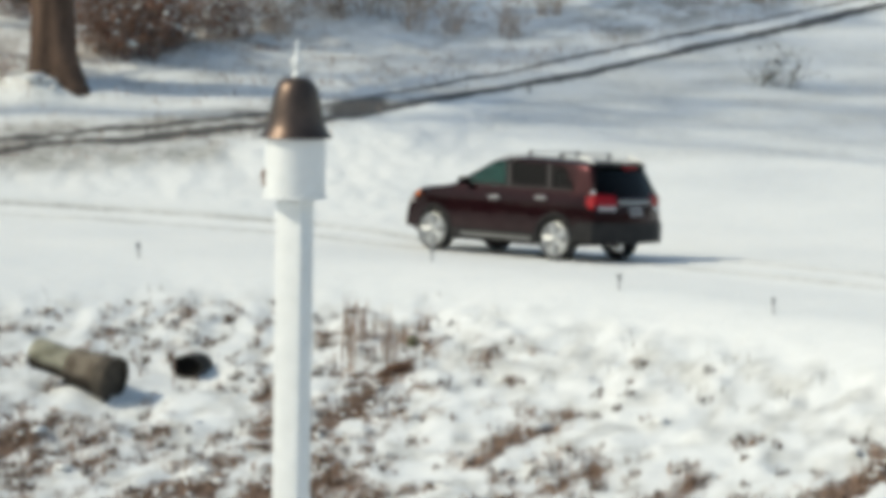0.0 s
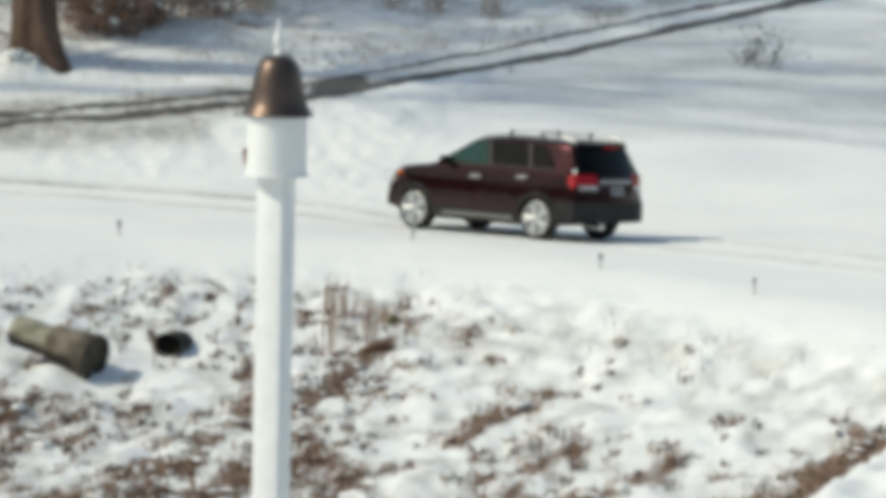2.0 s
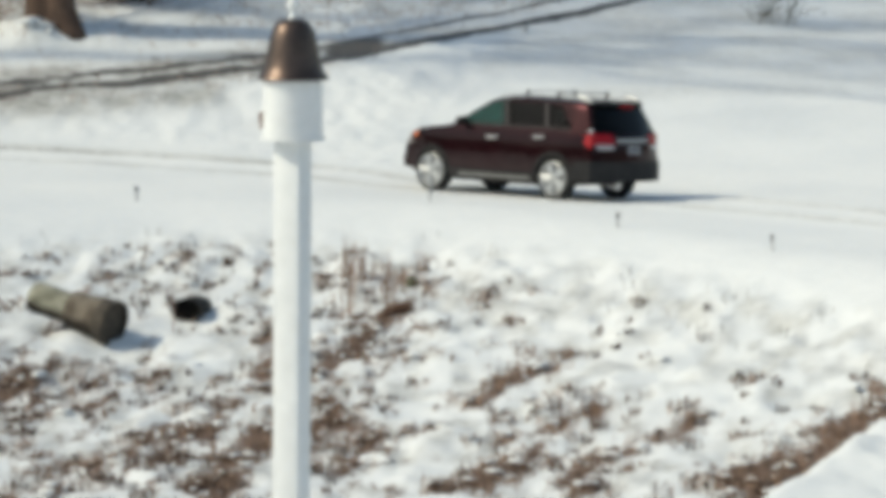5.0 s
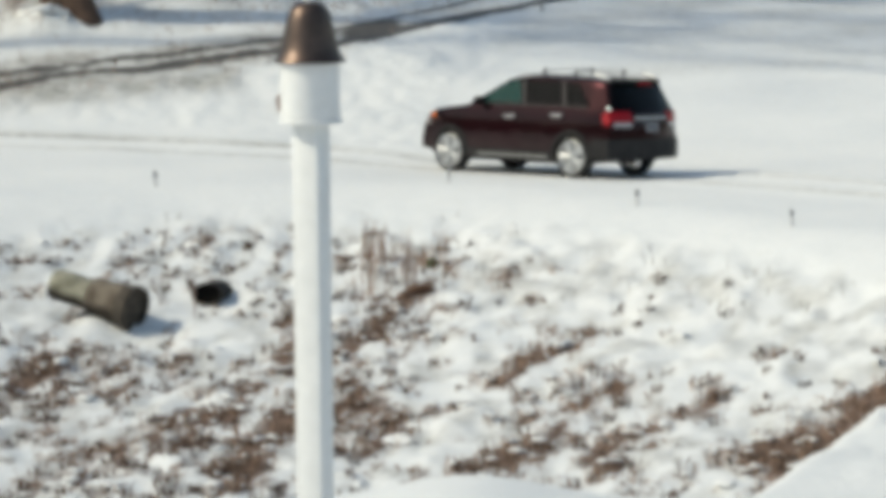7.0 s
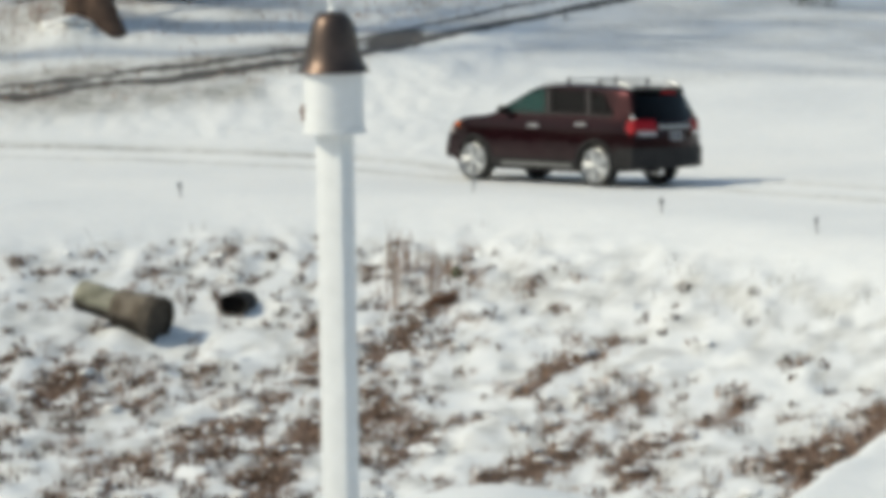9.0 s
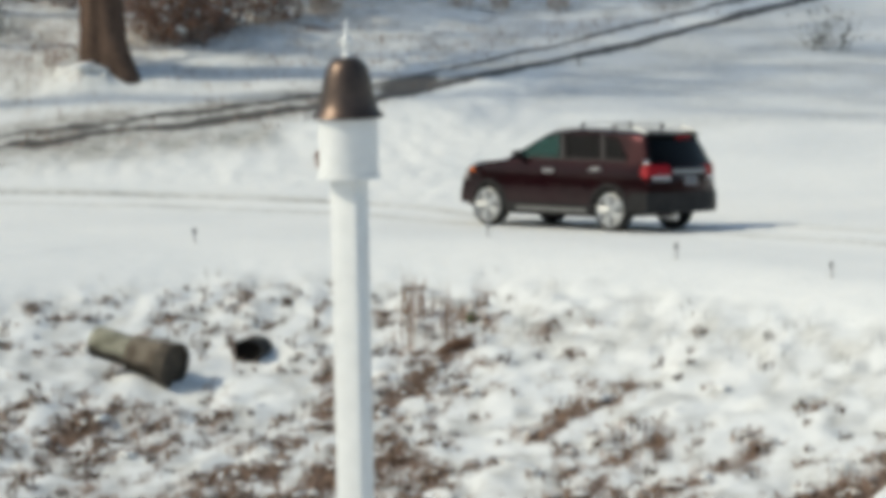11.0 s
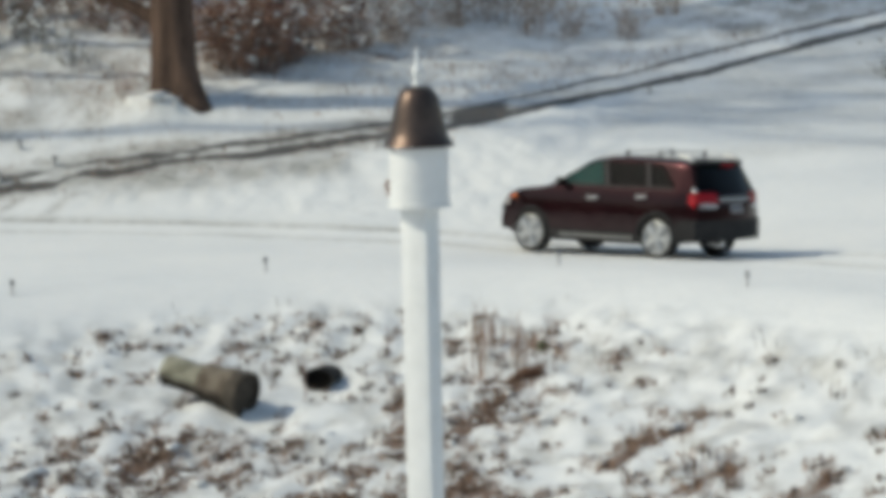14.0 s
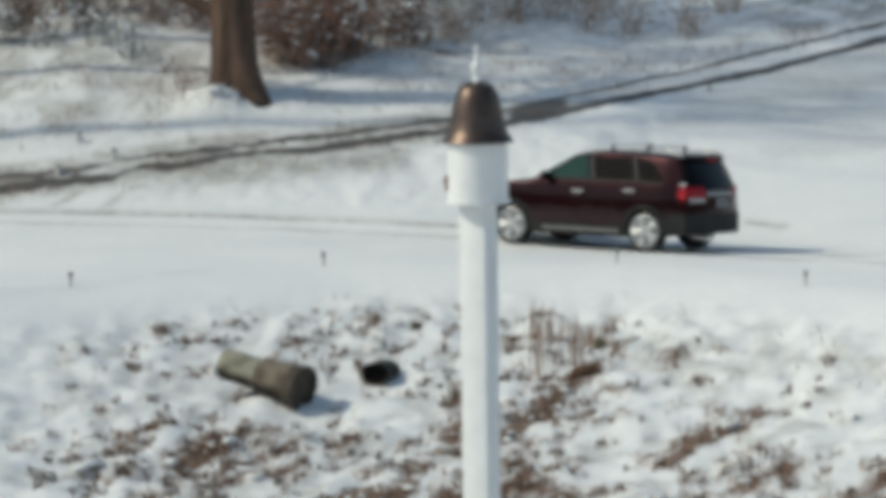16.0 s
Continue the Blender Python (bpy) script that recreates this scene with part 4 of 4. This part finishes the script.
def make_ditch_weeds():
    rng = np.random.RandomState(3)
    n = 20000
    x, y = rng.uniform(-8.5, 7.5, n), rng.uniform(30, 53.5, n)
    w = bank_weight(x, y)
    keep = w > 0.27 + 1.0 * rng.rand(n)
    x, y, w = x[keep], y[keep], w[keep]
    z = ground_z(x, y)
    spots = [(a, b, c, float(np.clip(0.45 + 0.6 * k, 0.4, 1.1))) for a, b, c, k in zip(x, y, z, w)]
    blade_clumps("dry_grass", spots, GRASS, "brown dead grass and weeds poking through ditch snow", "grass", (0.04, 0.15), 0.009, 10, 2.6, spread=0.22)
    m = 5200
    x, y = rng.uniform(-9, 7.5, m), rng.uniform(30, 53, m)
    w = bank_weight(x, y)
    keep = (w > 0.16) & (rng.rand(m) < 0.11) & (streak_weight(x, y) < 0.7)
    x, y = x[keep], y[keep]
    z = ground_z(x, y)
    r = 0.03 + 0.10 * rng.rand(len(x)) ** 2
    lift = rng.uniform(-0.04, 0.07, len(x))
    tufty = [(a, b, c + 0.01 + 0.08 * rng.rand(), 0.02 + 0.06 * rng.rand() ** 2) for a, b, c, s in spots if rng.rand() < 0.25]
    mound_snow("snow_clump", [(a, b, c + u, q) for a, b, c, u, q in zip(x, y, z, lift, r)] + [(a + 0.2 * rng.rand() - 0.1, b + 0.2 * rng.rand() - 0.1, c, q) for a, b, c, q in tufty],
               "snow clumps caught on dead ditch weeds")
    # small dark tufts, thickest in the hollow below the pipe
    k = 5200
    x, y = rng.uniform(-8.2, 6.5, k), rng.uniform(34, 52, k)
    d = edge_y(x) - y
    often = 0.55 * ramp(3.2, 5.0, d) * ramp(-8.2, -6.4, x) * (1 - 0.82 * ramp(-2.4, 0.6, x)) * ramp(1.0, 3.0, y - crest_y(x)) * ramp(0.34, 0.60, fractal(x * 1.3 + 60, y * 0.55, 3))
    clear = np.exp(-((x + 3.5) / 0.55) ** 2 - ((y - 46.3) / 1.3) ** 2) + np.exp(-((x + 4.9) / 0.9) ** 2 - ((y - 45.3) / 1.0) ** 2) + np.exp(-((x + 2.6) / 0.5) ** 2 - ((y - 43.6) / 1.6) ** 2)
    keep = rng.rand(k) < often * np.clip(1 - clear, 0, 1)
    x, y = x[keep], y[keep]
    blade_clumps("weed_tuft", [(a, b, c, q) for a, b, c, q in zip(x, y, ground_z(x, y), 0.6 + 0.8 * rng.rand(len(x)))], TUFT, "small dark tufts of withered weeds in ditch snow", "weeds", (0.05, 0.15), 0.009, 13, 1.6, spread=0.09)
    # thin scattered stalks where the cover begins
    k = 300
    x, y = rng.uniform(-6.5, 7, k), rng.uniform(40, 52.5, k)
    d = edge_y(x) - y
    keep = d - 1.6 * fractal(x * 0.9 + 70, y * 0.9, 3) > 1.9
    keep &= d < 6.5
    x, y = x[keep], y[keep]
    blade_clumps("dead_stalk", [(a, b, c, 0.8) for a, b, c in zip(x, y, ground_z(x, y))], GREYTWIG, "sparse grey weed stalks in bank snow", "weeds", (0.06, 0.24), 0.007, 4, 0.9, spread=0.5)


make_ditch_weeds()


def make_reeds():
    rng = random.Random(12)
    spots = []
    for _ in range(30):
        x, y = rng.uniform(-1.45, -0.30), rng.uniform(47.6, 49.6)
        spots.append((x, y, lay(x, y), rng.uniform(0.7, 1.15)))
    blade_clumps("tall_reed", spots, REED, "pale brown dead reeds standing above the gully", "reeds", (0.30, 0.75), 0.009, 4, 0.3, rng)
    bm = bmesh.new()
    x, y = -0.60, 47.35
    z = lay(x, y)
    tube(bm, [(x - 0.32, y - 0.2, z - 0.05), (x - 0.1, y, z + 0.06), (x + 0.12, y + 0.02, z + 0.10), (x + 0.22, y + 0.1, z + 0.05)], [0.04, 0.08, 0.075, 0.03], 9)
    tagged(part("fallen_branch", bm, RUST), "rusty brown stub of wood in the bank", "branch")
    bm = bmesh.new()
    x, y = -0.40, 48.75
    lathe(bm, [(0.0, 0.10), (0.05, 0.09), (0.085, 0.04), (0.09, -0.02), (0.07, -0.1), (0, -0.1)], 12, pose(x, y, lay(x, y) + 0.06, 12, 8))
    tagged(part("mossy_stone", bm, mottled("moss", (0.03, 0.045, 0.02), (0.09, 0.11, 0.05), 14, 0.9, 0.6, 0.01)), "small dark mossy stone in the snow", "stone")


make_reeds()


# ---------------------------------------------------------------- trees and brush on the hill
def limb(bm, start, way, length, radius, depth, rng, tips, thin=0.008):
    pts, rad = [Vector(start)], [radius]
    way = Vector(way).normalized()
    n = 5
    for k in range(n):
        way = (way + Vector((rng.uniform(-0.16, 0.16), rng.uniform(-0.16, 0.16), rng.uniform(-0.04, 0.12)))).normalized()
        pts.append(pts[-1] + way * length / n)
        rad.append(radius * (1 - 0.75 * (k + 1) / n))
    tube(bm, pts, rad, 7 if depth < 2 else 4)
    if depth < 3:
        for _ in range(5 if depth < 2 else 3):
            i = rng.randint(1, n)
            out = Vector((rng.uniform(-1, 1), rng.uniform(-1, 1), rng.uniform(-0.1, 0.8)))
            limb(bm, pts[i], way * 0.6 + out * 0.8, length * rng.uniform(0.4, 0.62), max(rad[i] * 0.65, thin), depth + 1, rng, tips, thin)
    else:
        tips.append(pts[-1])


def make_tree():
    x, y = -7.97, 68.6
    z = lay(x, y)
    tree = empty("oak_tree", pose(x, y, z), "large bare oak with reddish-brown bark in snow", "tree")
    rng = random.Random(4)
    bm = bmesh.new()
    rings = []
    heights = (-0.7, -0.3, 0.0, 0.25, 0.55, 0.9, 1.4, 2.0, 3.0, 4.5, 6.5, 8.5)
    for h in heights:
        ring = []
        for k in range(36):
            a = 2 * math.pi * k / 36
            flare = 0.70 * math.exp(-max(h + 0.25, 0) * 1.5)
            root = sum(max(0, math.cos(a - r)) ** 6 * s for r, s in ((-0.85, 1.15), (2.9, 0.25), (1.4, 0.5), (-2.1, 0.4)))
            r = 0.44 * (1 - 0.035 * h) + flare * (0.12 + 0.75 * root) + 0.02 * math.sin(9 * a + h) + 0.012 * math.sin(17 * a - 2 * h)
            ring.append(bm.verts.new((r * math.cos(a) - 0.028 * h, r * math.sin(a), h)))
        rings.append(ring)
    for p, q in zip(rings, rings[1:]):
        for k in range(36):
            bm.faces.new((p[k], p[(k + 1) % 36], q[(k + 1) % 36], q[k]))
    bm.faces.new(rings[-1])
    part("trunk", bm, BARK, tree, "stout ridged reddish-brown trunk")
    tips = []
    bm = bmesh.new()
    limb(bm, (-0.3, 0.25, 1.55), (-0.9, 0.45, 0.5), 4.5, 0.17, 1, rng, tips)
    part("low_limb", bm, BARK, tree, "low dark limb")
    for k in range(7):
        bm = bmesh.new()
        a = k * 0.95 + 0.4
        limb(bm, (-0.2, 0, 4.6 + 0.55 * k), (math.cos(a), math.sin(a), 0.75), 5.0 - 0.3 * k, 0.16 - 0.012 * k, 0, rng, tips)
        part("limb", bm, BARK, tree)
    # snow banked against the foot
    spots = []
    for k in range(16):
        a = rng.uniform(-2.6, -1.3)
        r = rng.uniform(0.60, 1.0)
        sx, sy = x + r * math.cos(a) - 0.05, y + r * math.sin(a)
        spots.append((sx, sy, lay(sx, sy) + rng.uniform(-0.05, 0.04), rng.uniform(0.10, 0.24)))
    mound_snow("snow_drift", spots, "lumpy snow piled against the oak's foot")


make_tree()


def twiggy(name, x, y, tall, wide, count, material, leaf, leaves, label, category, seed, flecks=0):
    """A bare bush: fanning thin stems that fork, some withered leaves, snow on its forks."""
    rng = random.Random(seed)
    z = lay(x, y)
    bush = empty(name, pose(x, y, z), label, category)
    verts, faces, lv, lf, sp = [], [], [], [], []

    def strip(a, b, w):
        side = (b - a).cross(Vector((rng.uniform(-1, 1), rng.uniform(-1, 1), 0.3))).normalized() * w
        n = len(verts)
        verts.extend([a - side, a + side, b + side * 0.6, b - side * 0.6])
        faces.append((n, n + 1, n + 2, n + 3))

    for _ in range(count):
        p = Vector((rng.uniform(-0.3, 0.3) * wide, rng.uniform(-0.3, 0.3) * wide, -0.1))
        way = Vector((rng.uniform(-1, 1) * wide * 0.5, rng.uniform(-1, 1) * wide * 0.5, tall)).normalized()
        left, w = tall * rng.uniform(0.55, 1.1), 0.016
        while left > 0:
            step = min(left, rng.uniform(0.18, 0.4))
            q = p + way * step
            strip(p, q, w)
            if rng.random() < 0.85:
                t = q + Vector((rng.uniform(-1, 1), rng.uniform(-1, 1), rng.uniform(0, 0.9))).normalized() * rng.uniform(0.15, 0.5)
                strip(q, t, w * 0.6)
                sp.append(t)
                for _ in range(leaves):
                    c = t + Vector((rng.gauss(0, 0.12), rng.gauss(0, 0.12), rng.gauss(0, 0.10)))
                    u, v = Vector((rng.uniform(-1, 1), rng.uniform(-1, 1), rng.uniform(-1, 1))) * 0.055, Vector((rng.uniform(-1, 1), rng.uniform(-1, 1), rng.uniform(-1, 1))) * 0.04
                    n = len(lv)
                    lv.extend([c - u, c + v, c + u, c - v])
                    lf.append((n, n + 1, n + 2, n + 3))
            way = (way + Vector((rng.uniform(-0.4, 0.4), rng.uniform(-0.4, 0.4), rng.uniform(-0.2, 0.15)))).normalized()
            p, left, w = q, left - step, w * 0.86
    tagged(raw("stem_tangle", verts, faces, material, bush), kind="stuff")
    if lf:
        tagged(raw("withered_foliage", lv, lf, leaf, bush, "withered brown leaves"), kind="stuff")
    if flecks:
        uv, sv, sf = [(1, 0, 0), (0, 1, 0), (-1, 0, 0), (0, -1, 0), (0, 0, 0.7), (0, 0, -0.6)], [], []
        tri = [(0, 1, 4), (1, 2, 4), (2, 3, 4), (3, 0, 4), (1, 0, 5), (2, 1, 5), (3, 2, 5), (0, 3, 5)]
        for c in rng.sample(sp, min(flecks, len(sp))):
            n, r = len(sv), rng.uniform(0.03, 0.10)
            sv += [(c.x + a * r, c.y + b * r, c.z + d * r) for a, b, d in uv]
            sf += [tuple(n + i for i in f) for f in tri]
        tagged(raw("caught_snow", sv, sf, SNOW, bush, "snow caught on twigs", True), kind="stuff")
    return bush


def make_shade_trees():
    """Tall bare trees along the slope to the west, whose branches shade the hill."""
    first = None
    for k, (x, y) in enumerate(((-18.5, 80.5), (-25.0, 79.0), (-23.0, 84.0), (-19.5, 88.0), (-31.0, 82.0), (-17.2, 78.6), (-17.8, 84.2))):
        m = pose(x, y, lay(x, y) - 0.2, 0, 0, 77 * k)
        if first:
            copy_thing(first, m)
            continue
        first = empty("bare_tree", m, "tall bare hardwood tree on the snowy slope", "tree", "bare trees on the slope")
        rng, tips = random.Random(31), []
        bm = bmesh.new()
        tube(bm, [(0, 0, -0.3), (0.05, 0, 2), (-0.1, 0.1, 7), (0.15, 0.1, 15), (0.1, 0, 25)], [0.42, 0.34, 0.28, 0.18, 0.03], 12)
        part("trunk", bm, BARK, first)
        for j in range(11):
            a = j * 2.4
            bm = bmesh.new()
            limb(bm, (0.02, 0.03, 6.5 + 1.5 * j), (math.cos(a), math.sin(a), 0.8), 6.6 - 0.3 * j, 0.20 - 0.01 * j, 0, rng, tips, 0.05)
            part("limb", bm, BARK, first)


def make_tall_trees():
    """Unseen woodland trees with high crowns, west of the lane, placed for field shade."""
    first = None
    for k, (x, y) in enumerate(((-27.0, 63.2), (-28.0, 66.8), (-26.5, 70.2), (-30.0, 73.0))):
        m = pose(x, y, lay(x, y) - 0.2, 0, 0, 64 * k)
        if first:
            copy_thing(first, m)
            continue
        first = empty("high_crowned_tree", m, "unseen very tall bare woodland tree placed to shade the field", "tree", "tall trees west of the lane")
        rng, tips = random.Random(43), []
        bm = bmesh.new()
        tube(bm, [(0, 0, -0.3), (0.1, 0.05, 4), (-0.05, 0.1, 12), (0.12, 0, 24), (0.2, 0.1, 36)], [0.34, 0.27, 0.22, 0.15, 0.03], 12)
        part("trunk", bm, BARK, first)
        for j in range(15):
            bm = bmesh.new()
            limb(bm, (0.1, 0.05, 22.5 + 0.8 * j), (math.cos(2.4 * j), math.sin(2.4 * j), 0.7), 6.0 - 0.2 * j, 0.09 - 0.004 * j, 0, rng, tips, 0.016)
            part("limb", bm, BARK, first)


make_shade_trees()
make_tall_trees()


def make_brush():
    rng = random.Random(21)
    for k in range(24):
        x = -7.3 + 0.30 * k + rng.uniform(-0.2, 0.2)
        y = 70.9 + 1.85 * (x + 7.0) + rng.uniform(-0.2, 2.6)
        lush = 0.95 - 0.6 * max(0, (k - 6) / 18)
        twiggy("thicket_shrub", x, y, rng.uniform(1.3, 2.4) * (0.6 + 0.4 * lush), 1.1, int((40 if k < 6 else 30 if k < 10 else 24) * lush), TWIG if k < 10 else PALEWEED, DEADLEAF, 5 if k < 5 else 3 if k < 9 else 1, "tangled leafless brown shrub with snow on its twigs", "shrub", 100 + k, 60 if k < 6 else 110)
    for k, (x, y) in enumerate(((-14.6, 74.5), (-13.6, 75.8), (-12.7, 76.4), (-11.6, 77.0), (-10.4, 77.4), (-15.4, 76.0), (-9.3, 78.0), (-12.0, 74.4), (-10.6, 75.6), (-13.0, 73.6), (-14.4, 72.6), (-9.6, 74.6), (-11.0, 79.0))):
        twiggy("hill_shrub", x, y, rng.uniform(1.6, 2.6), 1.2, 36, TWIG, DEADLEAF, 2, "bare brown shrub on the snowy hill", "shrub", 140 + k, 40)
    for k, (x, y, h) in enumerate(((-10.65, 71.4, 0.9), (-11.4, 72.2, 0.8), (-12.4, 72.0, 0.6), (-11.9, 73.4, 1.1), (-13.3, 72.8, 0.9))):
        twiggy("snowy_sapling", x, y, h, 0.9, 12, GREYTWIG, GREYTWIG, 2, "small grey-green sapling weighed with snow", "sapling", 170 + k, 20)
    twiggy("bare_bush", 7.3, 74.6, 0.85, 1.5, 22, GREYTWIG, GREYTWIG, 1, "small bare round bush in the snowfield", "bush", 190, 26)
    bm = bmesh.new()
    x, y = -3.40, 63.75
    z = lay(x, y)
    tube(bm, [(x, y, z - 0.1), (x + 0.01, y, z + 0.10), (x - 0.015, y, z + 0.20), (x - 0.005, y, z + 0.30)], [0.035, 0.055, 0.065, 0.02], 9)
    tube(bm, [(x + 0.02, y, z + 0.05), (x + 0.06, y - 0.01, z + 0.14), (x + 0.05, y, z + 0.2)], [0.02, 0.035, 0.01], 7)
    tagged(part("dry_seed_head", bm, mottled("seed_head", (0.13, 0.07, 0.055), (0.33, 0.2, 0.16), 20, 0.95, 0.5, 0.01)), "single dry reddish seed head standing in snow", "weed")
    twiggy("dry_weed", -9.05, 68.7, 0.45, 0.35, 8, TWIG, DEADLEAF, 2, "dark dry weed beside the oak", "weed", 192)
    twiggy("red_shrub", 7.95, 85.4, 0.7, 1.0, 20, TWIG, DEADLEAF, 3, "low reddish-brown shrub beyond the lane", "shrub", 193, 10)
    for k, (x, y) in enumerate(((1.5, 79.5), (2.6, 83.5), (4.6, 87.5), (6.3, 90.5), (0.2, 80.0), (-0.8, 79.2))):
        twiggy("pale_weed_patch", x, y, 1.1, 0.9, 22, PALEWEED, PALEWEED, 1, "pale dead weeds standing in hillside snow", "weeds", 200 + k, 12)


make_brush()


def make_reflected_woods():
    """Unseen ring of bare woods round the house, added to darken low-sky reflections."""
    rng = random.Random(77)
    verts, faces = [], []
    for _ in range(4600):
        a = radians(rng.uniform(0, 360))
        r = rng.uniform(75, 125)
        x, y = r * math.cos(a), 40 + r * math.sin(a)
        z, h, w, la = lay(x, y) - 0.3, rng.uniform(9, 16), rng.uniform(0.12, 0.3), rng.random() * 6.3
        for k in range(9):
            b = rng.random() * 6.3
            t0 = 0 if k == 0 else rng.uniform(0.2, 0.85) * h
            lean, up = (0.4, h) if k == 0 else (rng.uniform(1.0, 2.6), rng.uniform(1.0, 3.5))
            ww = w if k == 0 else w * 0.55
            n = len(verts)
            verts += [(x - ww, y, z + t0), (x + ww, y, z + t0), (x + lean * math.cos(b), y + lean * math.sin(b), z + t0 + up), (x, y - ww, z + t0), (x, y + ww, z + t0)]
            faces += [(n, n + 1, n + 2), (n + 3, n + 4, n + 2)]
    tagged(raw("reflected_woods", verts, faces, TWIG), "unseen bare grey-brown woods added to darken reflections of the low sky", "woods", kind="stuff")


make_reflected_woods()


def make_hill_stubble():
    rng = np.random.RandomState(17)
    x, y = rng.uniform(-16, 12, 5200), rng.uniform(64, 94, 5200)
    keep = (y - lane_y(x) > 0.8) & (fractal(x * 0.8 + 5, y * 0.4, 3) + 0.25 * rng.rand(5200) > 0.65)
    x, y = x[keep], y[keep]
    blade_clumps("hill_stubble", [(a, b, c, 0.8) for a, b, c in zip(x, y, ground_z(x, y))], REED, "thin pale grass stubble showing through hillside snow", "grass", (0.05, 0.16), 0.008, 6, 1.4, spread=0.9)
    x, y = rng.uniform(-14, -1, 560), rng.uniform(62.5, 70, 560)
    keep = np.abs(y - lane_y(x) + 0.4) < 0.75
    x, y = x[keep], y[keep]
    blade_clumps("verge_grass", [(a, b, c, 0.8) for a, b, c in zip(x, y, ground_z(x, y))], GRASS, "dead brown grass along the lane's edges", "grass", (0.05, 0.15), 0.010, 7, 1.3, spread=0.5)


make_hill_stubble()


# ---------------------------------------------------------------- what moves
CAR_START = (1.445, 57.256)
CAR_ROWS = ((0, 0.0, 0.0), (11.5, 0.0, 0.0), (12.0, 0.022, 0.05), (12.5, 0.078, 0.3), (13.0, 0.185, 0.8), (13.5, 0.35, 1.8), (14.0, 0.63, 3.3), (14.5, 1.02, 5.5), (15.0, 1.43, 7.3), (15.5, 1.84, 8.7), (16.0, 2.27, 9.8))


def motions():
    rows, spins = [], []
    x, y, past = *CAR_START, 0.0
    for t, gone, turned in CAR_ROWS:
        head = 138.9 + turned
        mid = radians(138.9 + turned * 0.8)
        x, y, past = x + (gone - past) * math.cos(mid), y + (gone - past) * math.sin(mid), gone
        z = -0.11 - 0.0226 * (x - CAR_START[0]) - 0.0414 * (y - CAR_START[1]) + 0.012 * gone
        m = Matrix.Translation((x, y, z)) @ pose(0, 0, 0, 0, 0, head) @ pose(0, 0, 0, 0, 0.58 - 1.2 * float(ramp(12.4, 15.0, t))) @ pose(0, 0, 0, 2.64)
        rows.append((t, m))
        spins.append((t, gone / TYRE))
    walk(CAR, rows)
    for wheel in WHEELS:
        home = wheel.matrix_basis.copy()
        walk(wheel, [(t, home @ Matrix.Rotation(a, 4, "Y")) for t, a in spins])


motions()
